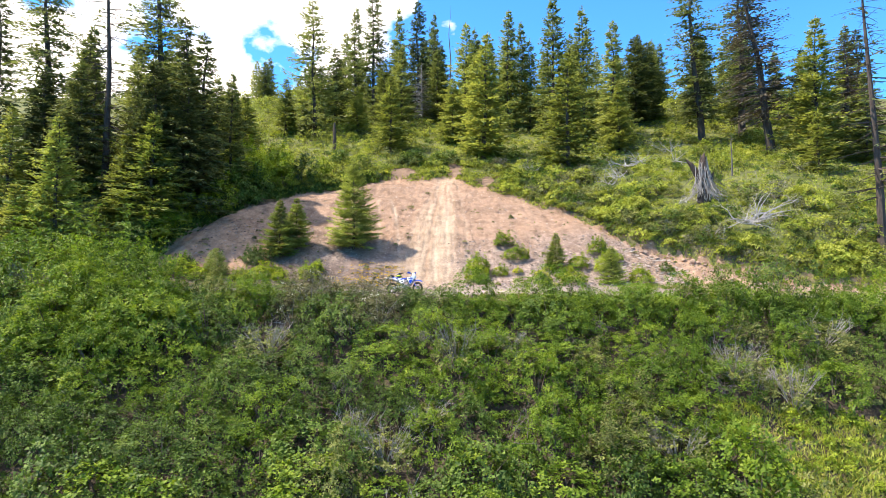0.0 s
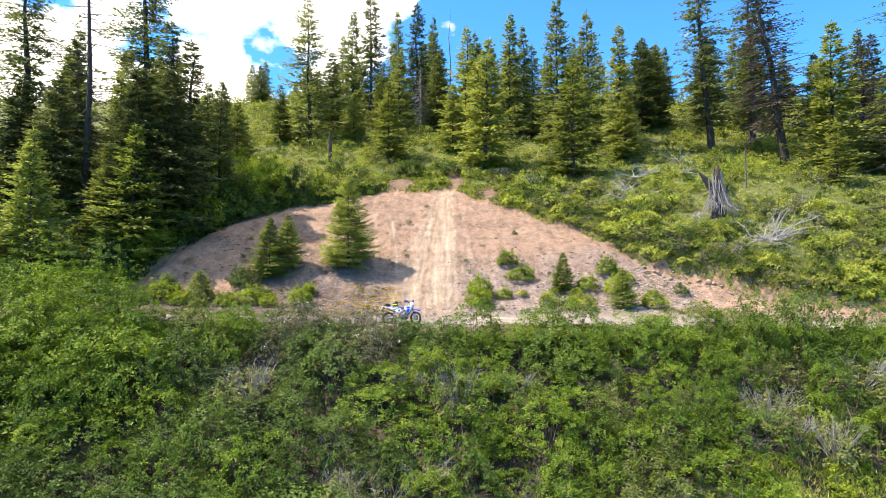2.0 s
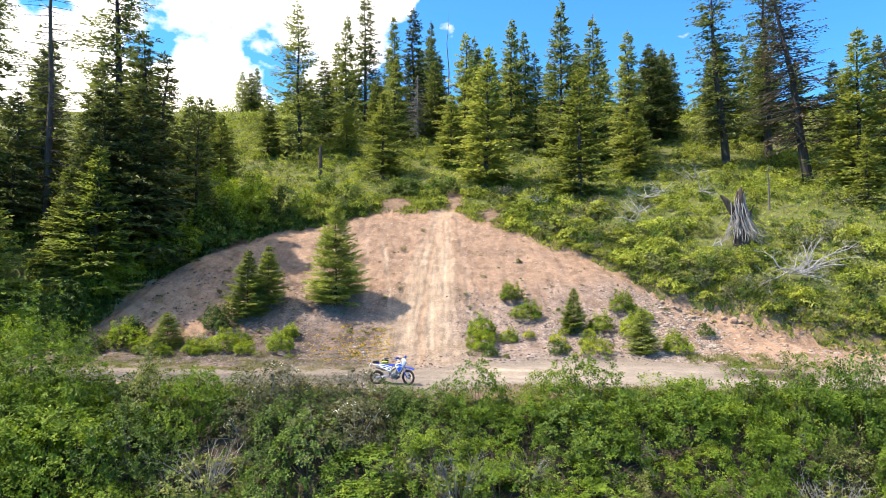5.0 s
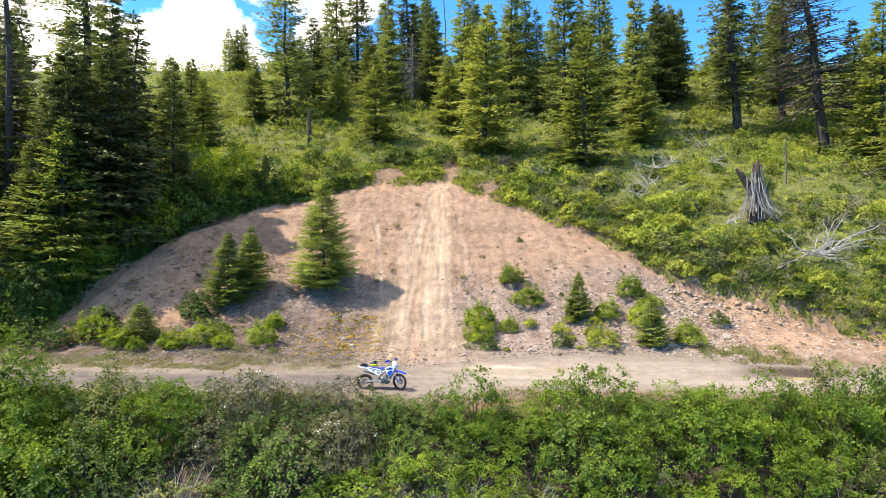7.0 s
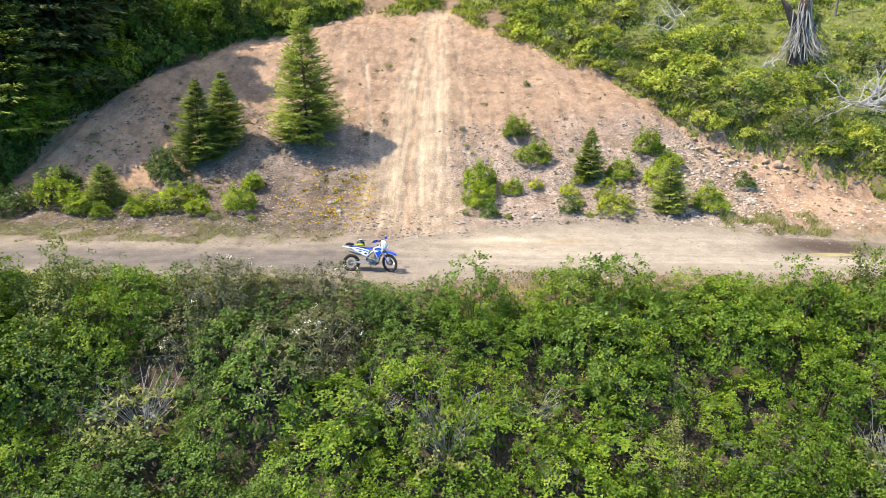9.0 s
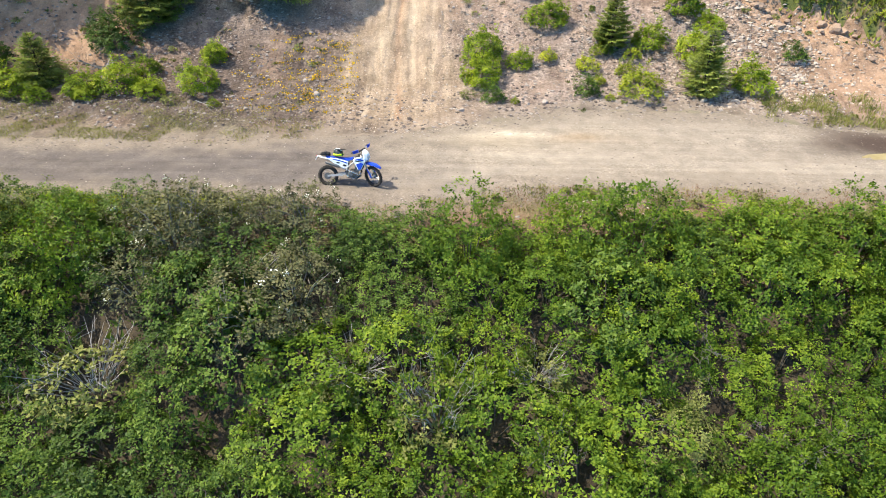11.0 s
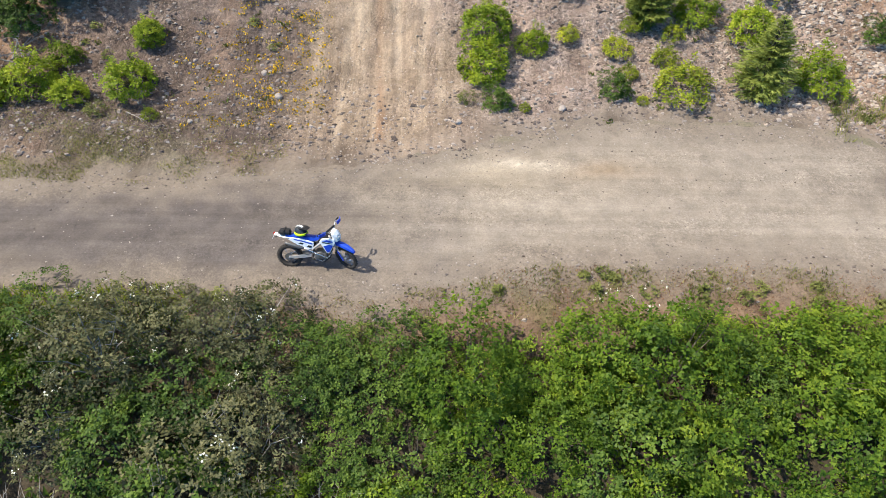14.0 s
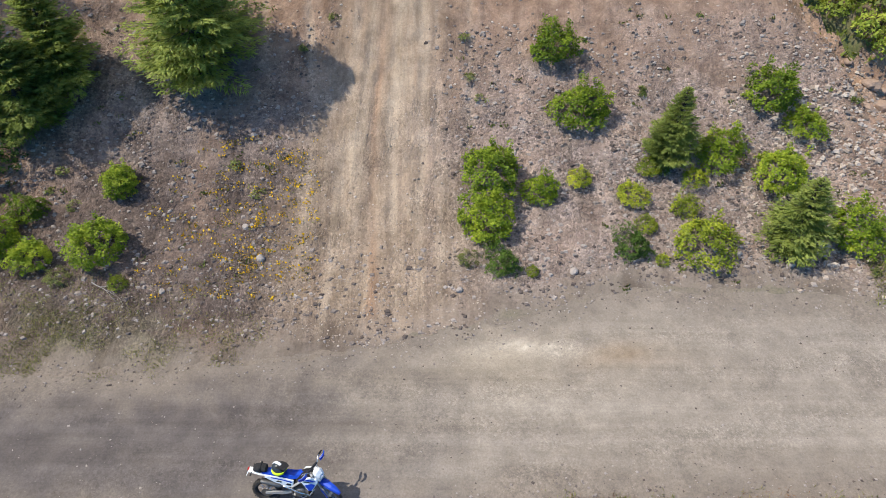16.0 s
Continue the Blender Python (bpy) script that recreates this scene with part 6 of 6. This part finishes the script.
def wheel(parent, x, radius, tyre_w, name, spin):
    hub_at = Vector((x, 0, radius))
    rim_r = radius - tyre_w * 0.95
    tyre = Soup().ring(hub_at, radius - tyre_w * 0.5, tyre_w * 0.48, 36, 10, 1.05)
    knobs = 34
    for k in range(knobs):
        a = 2 * math.pi * k / knobs
        turn = Matrix.Rotation(-a, 3, "Y")
        for off in ((-0.3, 0.3) if k % 2 else (-0.62, 0, 0.62)):
            r = radius - tyre_w * (0.04 + 0.20 * abs(off))
            tyre.box(hub_at + Vector((math.cos(a) * r, off * tyre_w * 0.62, math.sin(a) * r)), (0.02, tyre_w * 0.26, 0.024), turn)
    w = part(name, tyre.done(name, RUBBER, False), None, parent, "knobbly dusty black tyre on a spoked rim")
    part("rim", Soup().ring(hub_at, rim_r, 0.016, 32, 8, 1.5).done("rim", BLACK, True), None, w)
    hub = Soup().tube([hub_at + Vector((0, -0.07, 0)), hub_at + Vector((0, -0.03, 0)), hub_at + Vector((0, 0.03, 0)), hub_at + Vector((0, 0.07, 0))], [0.05, 0.032, 0.032, 0.05], 12)
    part("hub", hub.done("hub", ALLOY, True), None, w)
    for k in range(18):
        a = 2 * math.pi * k / 18
        s = 1 if k % 2 else -1
        b = a + 0.5 * (1 if (k // 2) % 2 else -1)
        sp = Soup().tube([hub_at + Vector((0.045 * math.cos(b), s * 0.05, 0.045 * math.sin(b))), hub_at + Vector((rim_r * math.cos(a), 0, rim_r * math.sin(a)))], 0.0032, 4)
        part("spoke", sp.done("spoke", STEEL), None, w)
    disc = Soup()
    cy = -0.085 if not spin else 0.085
    disc.tube([hub_at + Vector((0, cy - 0.003, 0)), hub_at + Vector((0, cy + 0.003, 0))], 0.11, 24)
    part("brake_disc", disc.done("brake_disc", DULL), None, w)
    return w


def slab(points, y0, y1, bulge=0.0):
    """A panel: an outline in the xz plane, thick from y0 to y1, with softened rims."""
    s = Soup()
    cx = sum(p[0] for p in points) / len(points)
    cz = sum(p[1] for p in points) / len(points)
    rows = []
    for y, k in ((y0, 0.93), (y0 + (y1 - y0) * 0.25, 1.0), (y0 + (y1 - y0) * 0.75, 1.0), (y1, 0.93)):
        rows.append([(cx + (px - cx) * k, y, cz + (pz - cz) * k) for px, pz in points])
    return s.loft(rows)


def motorcycle(m):
    top = thing("motorcycle", m, "blue and white off-road motorcycle on its side stand", "motorcycle")
    wheel(top, -0.74, 0.335, 0.115, "rear_wheel", 0)
    # rear: swingarm, frame, engine
    swing = Soup()
    for s in (-1, 1):
        swing.loft([[(-0.74, s * 0.105 - 0.014, 0.315), (-0.74, s * 0.105 + 0.014, 0.315), (-0.74, s * 0.105 + 0.014, 0.365), (-0.74, s * 0.105 - 0.014, 0.365)],
                    [(-0.35, s * 0.10 - 0.018, 0.345), (-0.35, s * 0.10 + 0.018, 0.345), (-0.35, s * 0.10 + 0.018, 0.43), (-0.35, s * 0.10 - 0.018, 0.43)],
                    [(-0.10, s * 0.09 - 0.02, 0.39), (-0.10, s * 0.09 + 0.02, 0.39), (-0.10, s * 0.09 + 0.02, 0.46), (-0.10, s * 0.09 - 0.02, 0.46)]])
    part("swingarm", swing.done("swingarm", ALLOY), None, top)
    fr = Soup()
    for s in (-1, 1):
        fr.tube([(-0.12, s * 0.11, 0.40), (-0.10, s * 0.13, 0.62), (0.12, s * 0.12, 0.80), (0.40, s * 0.05, 0.95)], [0.028, 0.03, 0.032, 0.03], 8)
        fr.tube([(-0.12, s * 0.11, 0.36), (0.12, s * 0.11, 0.27), (0.30, s * 0.08, 0.32), (0.42, s * 0.04, 0.88)], 0.018, 7)
        fr.tube([(-0.08, s * 0.10, 0.70), (-0.45, s * 0.08, 0.80), (-0.80, s * 0.05, 0.88)], 0.013, 6)
        fr.tube([(-0.12, s * 0.11, 0.55), (-0.42, s * 0.08, 0.76)], 0.011, 6)
    fr.tube([(0.40, 0, 0.98), (0.44, 0, 0.84)], 0.035, 10)
    part("main_chassis", fr.done("main_chassis", ALLOY, True), None, top)
    eng = Soup()
    eng.tube([(0.05, -0.13, 0.42), (0.05, -0.09, 0.42), (0.05, 0.09, 0.42), (0.05, 0.13, 0.42)], [0.10, 0.135, 0.135, 0.10], 14)
    eng.box((0.14, 0, 0.40), (0.20, 0.20, 0.18))
    for k in range(6):
        eng.box((0.18 + 0.012 * k, 0, 0.52 + 0.028 * k), (0.17, 0.17, 0.012), Matrix.Rotation(-0.25, 3, "Y"))
    eng.box((0.225, 0, 0.60), (0.13, 0.13, 0.20), Matrix.Rotation(-0.25, 3, "Y"))
    eng.box((0.245, 0, 0.70), (0.15, 0.15, 0.05), Matrix.Rotation(-0.25, 3, "Y"))
    e = part("engine", eng.done("engine", CASTING), None, top, "grey cast alloy engine")
    part("clutch_cover", Soup().tube([(0.02, -0.125, 0.42), (0.02, -0.155, 0.42), (0.02, -0.165, 0.42)], [0.095, 0.09, 0.06], 16).done("clutch_cover", DULL), None, e)
    part("skid_plate", slab([(-0.10, 0.30), (0.20, 0.24), (0.34, 0.36), (0.30, 0.39), (0.18, 0.28), (-0.10, 0.335)], -0.12, 0.12).done("skid_plate", BLACK), None, top)
    part("exhaust_pipe", Soup().tube([(0.28, -0.02, 0.62), (0.38, -0.08, 0.52), (0.28, -0.15, 0.38), (0.05, -0.17, 0.50), (-0.20, -0.15, 0.60), (-0.36, -0.14, 0.66)], 0.021, 9).done("exhaust_pipe", STEEL, True), None, top)
    part("silencer", Soup().tube([(-0.32, -0.15, 0.645), (-0.38, -0.155, 0.665), (-0.72, -0.165, 0.775), (-0.79, -0.165, 0.80)], [0.026, 0.048, 0.048, 0.03], 12).done("silencer", DULL, True), None, top, "dull grey metal silencer")
    part("shock_absorber", Soup().tube([(-0.16, 0, 0.45), (-0.05, 0, 0.74)], 0.035, 10).done("shock_absorber", BLACK), None, top)
    part("chain", Soup().tube([(-0.74, 0.12, 0.365), (-0.05, 0.12, 0.45), (-0.05, 0.12, 0.39), (-0.74, 0.12, 0.305)], 0.009, 5).done("chain", BLACK), None, top)
    part("side_stand", Soup().tube([(0.0, 0.13, 0.36), (-0.05, 0.24, 0.16), (-0.08, 0.30, 0.035), (-0.12, 0.34, 0.03)], [0.014, 0.013, 0.013, 0.018], 7).done("side_stand", STEEL), None, top)
    for s in (-1, 1):
        part("footpeg", Soup().box((-0.06, s * 0.2, 0.40), (0.05, 0.12, 0.02)).done("footpeg", STEEL), None, top)
    # bodywork
    seat = Soup()
    seat.loft([[(x, -w, z - d), (x, -w * 0.8, z), (x, 0, z + 0.012), (x, w * 0.8, z), (x, w, z - d)] for x, w, z, d in
               ((-0.78, 0.075, 0.985, 0.05), (-0.60, 0.10, 0.965, 0.07), (-0.30, 0.115, 0.935, 0.08), (-0.05, 0.11, 0.925, 0.08), (0.12, 0.095, 0.955, 0.07), (0.26, 0.08, 1.0, 0.06))])
    part("seat", seat.done("seat", BLUE), None, top, "blue seat cover")
    tank = Soup()
    tank.loft([[(x, -w, z0), (x, -w * 1.05, (z0 + z1) / 2), (x, -w * 0.6, z1), (x, w * 0.6, z1), (x, w * 1.05, (z0 + z1) / 2), (x, w, z0)] for x, w, z0, z1 in
               ((0.05, 0.10, 0.78, 0.93), (0.18, 0.13, 0.74, 0.99), (0.32, 0.13, 0.76, 1.02), (0.42, 0.08, 0.84, 1.0))])
    part("fuel_tank", tank.done("fuel_tank", BLACK, False), None, top)
    part("fuel_cap", Soup().tube([(0.28, 0, 1.0), (0.28, 0, 1.045)], [0.04, 0.036], 12).done("fuel_cap", BLACK), None, top)
    for s in (-1, 1):
        shroud = part("radiator_shroud", slab([(0.10, 0.86), (0.18, 0.72), (0.27, 0.55), (0.36, 0.56), (0.50, 0.84), (0.50, 0.93), (0.34, 0.98), (0.16, 0.95)], s * 0.145, s * 0.175).done("radiator_shroud", WHITE), None, top, "white radiator shroud with blue and black flashes")
        part("graphic_stripe", slab([(0.20, 0.74), (0.28, 0.57), (0.35, 0.58), (0.44, 0.77), (0.36, 0.80)], s * 0.176, s * 0.181).done("graphic_stripe", BLUE), None, shroud)
        part("graphic_stripe", slab([(0.17, 0.89), (0.40, 0.85), (0.46, 0.88), (0.30, 0.93)], s * 0.176, s * 0.181).done("graphic_stripe", BLUE), None, shroud)
        part("graphic_stripe", slab([(0.16, 0.84), (0.34, 0.815), (0.40, 0.835), (0.19, 0.87)], s * 0.176, s * 0.181).done("graphic_stripe", BLACK), None, shroud)
        part("radiator", Soup().box((0.37, s * 0.105, 0.72), (0.035, 0.10, 0.24), Matrix.Rotation(-0.3, 3, "Y")).done("radiator", BLACK), None, top)
        panel = part("side_panel", slab([(-0.08, 0.62), (-0.05, 0.82), (-0.30, 0.90), (-0.62, 0.94), (-0.70, 0.88), (-0.46, 0.72), (-0.26, 0.60)], s * 0.115, s * 0.14).done("side_panel", WHITE), None, top, "white side panel with a dark graphic")
        part("graphic_bar", slab([(-0.10, 0.76), (-0.09, 0.795), (-0.34, 0.865), (-0.56, 0.905), (-0.54, 0.875), (-0.32, 0.83)], s * 0.1405, s * 0.1455).done("graphic_bar", BLUE), None, panel)
        part("graphic_bar", slab([(-0.12, 0.66), (-0.11, 0.72), (-0.20, 0.735), (-0.24, 0.68)], s * 0.1405, s * 0.1455).done("graphic_bar", BLACK), None, panel)
        part("graphic_bar", slab([(-0.34, 0.75), (-0.31, 0.785), (-0.40, 0.81), (-0.45, 0.775)], s * 0.1405, s * 0.1455).done("graphic_bar", BLACK), None, panel)
    rear = Soup()
    rear.loft([[(x, -w, z - 0.03), (x, -w * 0.7, z), (x, w * 0.7, z), (x, w, z - 0.03)] for x, w, z in ((-0.55, 0.11, 0.93), (-0.80, 0.10, 0.93), (-1.00, 0.085, 0.97), (-1.08, 0.06, 0.985))])
    fender = part("rear_fender", rear.done("rear_fender", WHITE), None, top, "white rear fender with a small plate")
    plate = part("number_plate", Soup().box((-1.10, 0, 0.90), (0.008, 0.18, 0.12), Matrix.Rotation(0.5, 3, "Y")).done("number_plate", WHITE), None, fender)
    part("tail_light", Soup().box((-1.085, 0, 0.975), (0.03, 0.08, 0.03)).done("tail_light", plain("red_lens", (0.4, 0.01, 0.01), 0.2)), None, fender)
    for s in (-1, 1):
        part("turn_signal", Soup().tube([(-1.0, s * 0.07, 0.95), (-1.0, s * 0.14, 0.95), (-1.0, s * 0.17, 0.95)], [0.008, 0.018, 0.016], 8).done("turn_signal", BLACK), None, fender)
    # front end, turned on the steering axis
    axis_at, tilt = Vector((0.42, 0, 0.92)), Matrix.Rotation(radians(-26), 4, "Y")
    turn = Matrix.Translation(axis_at) @ tilt @ Matrix.Rotation(radians(-33), 4, "Z") @ tilt.inverted() @ Matrix.Translation(-axis_at)
    made = []
    fork = Soup()
    for s in (-1, 1):
        fork.tube([(0.395, s * 0.10, 1.05), (0.60, s * 0.10, 0.64)], 0.027, 9)
        fork.tube([(0.60, s * 0.10, 0.64), (0.745, s * 0.10, 0.345)], 0.022, 9)
    made.append(part("fork", fork.done("fork", ALLOY, True), None, top))
    for s in (-1, 1):
        made.append(part("fork_guard", slab([(0.59, 0.62), (0.63, 0.64), (0.78, 0.36), (0.74, 0.33)], s * 0.125, s * 0.14).done("fork_guard", BLUE), None, top))
    clamp = Soup().box((0.425, 0, 1.0), (0.07, 0.25, 0.03), Matrix.Rotation(radians(-26), 3, "Y")).box((0.485, 0, 0.86), (0.07, 0.25, 0.03), Matrix.Rotation(radians(-26), 3, "Y"))
    made.append(part("triple_clamp", clamp.done("triple_clamp", ALLOY), None, top))
    made.append(wheel(top, 0.74, 0.345, 0.09, "front_wheel", 1))
    ff = Soup()
    ff.loft([[(x, -w, z - 0.05), (x, -w * 0.75, z), (x, 0, z + 0.012), (x, w * 0.75, z), (x, w, z - 0.05)] for x, w, z in ((0.34, 0.05, 0.72), (0.48, 0.075, 0.79), (0.66, 0.09, 0.82), (0.86, 0.08, 0.80), (1.02, 0.055, 0.75), (1.08, 0.03, 0.72))])
    made.append(part("front_fender", ff.done("front_fender", BLUE), None, top, "glossy blue front fender"))
    mask = part("headlight_mask", Soup().loft([[(x, -w, z0), (x, -w, z1 - 0.06), (x, -w * 0.5, z1), (x, w * 0.5, z1), (x, w, z1 - 0.06), (x, w, z0)] for x, w, z0, z1 in ((0.47, 0.09, 0.94, 1.22), (0.56, 0.11, 0.90, 1.19), (0.63, 0.08, 0.92, 1.11))]).done("headlight_mask", WHITE), None, top, "white headlight mask")
    made.append(mask)
    made.append(part("headlight", Soup().tube([(0.60, 0, 1.005), (0.645, 0, 1.0), (0.665, 0, 0.995)], [0.075, 0.07, 0.04], 14).done("headlight", CLEAR, True), None, top))
    bars = Soup().tube([(0.31, -0.40, 1.22), (0.35, -0.26, 1.25), (0.42, -0.10, 1.15), (0.42, -0.05, 1.04), (0.42, 0.05, 1.04), (0.42, 0.10, 1.15), (0.35, 0.26, 1.25), (0.31, 0.40, 1.22)], 0.014, 9)
    made.append(part("handlebar", bars.done("handlebar", STEEL, True), None, top))
    made.append(part("bar_pad", Soup().tube([(0.40, -0.14, 1.20), (0.40, 0.14, 1.20)], 0.028, 9).done("bar_pad", BLACK), None, top))
    for s in (-1, 1):
        made.append(part("grip", Soup().tube([(0.335, s * 0.28, 1.245), (0.31, s * 0.41, 1.22)], 0.02, 9).done("grip", BLACK), None, top))
        guard = Soup().loft([[(x, y * s, z - 0.04), (x + 0.02, y * s, z - 0.04), (x + 0.02, y * s, z + 0.05), (x, y * s, z + 0.05)] for x, y, z in ((0.43, 0.22, 1.24), (0.445, 0.28, 1.255), (0.425, 0.36, 1.255), (0.37, 0.42, 1.245))])
        made.append(part("handguard", guard.done("handguard", BLUE), None, top, "blue handguard"))
        made.append(part("lever", Soup().tube([(0.39, s * 0.22, 1.23), (0.375, s * 0.38, 1.20)], 0.007, 6).done("lever", ALLOY), None, top))
    for ob in made:
        ob.matrix_basis = turn @ ob.matrix_basis
    return top


BIKE_AT = (-2.29, 38.22)
bike_m = pose(BIKE_AT[0], BIKE_AT[1], height(*BIKE_AT) - 0.01, 0, 0, -3) @ pose(0, 0, 0, -16, 0, 0) @ Matrix.Scale(1.04, 4)
motorcycle(bike_m)

# soft bag strapped on the tail, and a helmet on the seat
bag = thing("tail_bag", bike_m @ pose(-0.80, 0, 0.995) @ Matrix.Scale(0.85, 4), "small black fabric bag on the motorcycle tail", "bag")
bs = Soup()
bs.loft([[(x, -w, 0.0), (x, -w * 1.08, h * 0.6), (x, -w * 0.7, h), (x, w * 0.7, h), (x, w * 1.08, h * 0.6), (x, w, 0.0)] for x, w, h in ((-0.19, 0.07, 0.06), (-0.14, 0.11, 0.11), (0.0, 0.125, 0.13), (0.14, 0.11, 0.11), (0.17, 0.08, 0.07))])
part("bag_body", bs.done("bag_body", plain("black_fabric", (0.022, 0.022, 0.024), 0.95, 0, 0.3, 20, 0.4)), None, bag)
part("strap", Soup().box((0.0, 0, 0.066), (0.03, 0.285, 0.14)).done("strap", BLACK), None, bag)

helmet = thing("helmet", bike_m @ pose(-0.40, -0.01, 0.955, 0, 0, -25), "white, black and neon yellow off-road helmet resting on the seat", "helmet")
bm = bmesh.new()
bmesh.ops.create_uvsphere(bm, u_segments=20, v_segments=12, radius=0.135)
for v in bm.verts:
    v.co = Vector((v.co.x * 1.18, v.co.y, v.co.z * 1.05 + 0.12))
    if v.co.z < 0.03:
        v.co.z = 0.03
    if v.co.x > 0.05 and v.co.z < 0.10:
        v.co.x += 0.05
for f in bm.faces:
    f.smooth = True
part("shell", bm, plain("helmet_shell", (0.035, 0.04, 0.045), 0.3, 0, 0.2, 4, 0.05), helmet)
part("chin_band", Soup().ring((0, 0, 0), 0.150, 0.026, 20, 7, 1.3).done("chin_band", NEON, True), None, helmet).matrix_basis = pose(0.02, 0, 0.075, 90, 0, 0)
part("eye_port", Soup().loft([[(0.10, -0.09, z), (0.165, -0.04, z), (0.165, 0.04, z), (0.10, 0.09, z), (0.08, 0, z)] for z in (0.10, 0.175)]).done("eye_port", VISOR), None, helmet)
part("peak", Soup().loft([[(x, -w, z), (x, w, z), (x, w, z + 0.012), (x, -w, z + 0.012)] for x, w, z in ((0.02, 0.11, 0.225), (0.15, 0.11, 0.245), (0.25, 0.08, 0.225))]).done("peak", BLACK), None, helmet)
part("crest_stripe", Soup().ring((0, 0, 0), 0.150, 0.012, 14, 6, 3.0, 0.5, 2.2).done("crest_stripe", WHITE), None, helmet).matrix_basis = pose(0, 0, 0.115, 0, 0, 0)
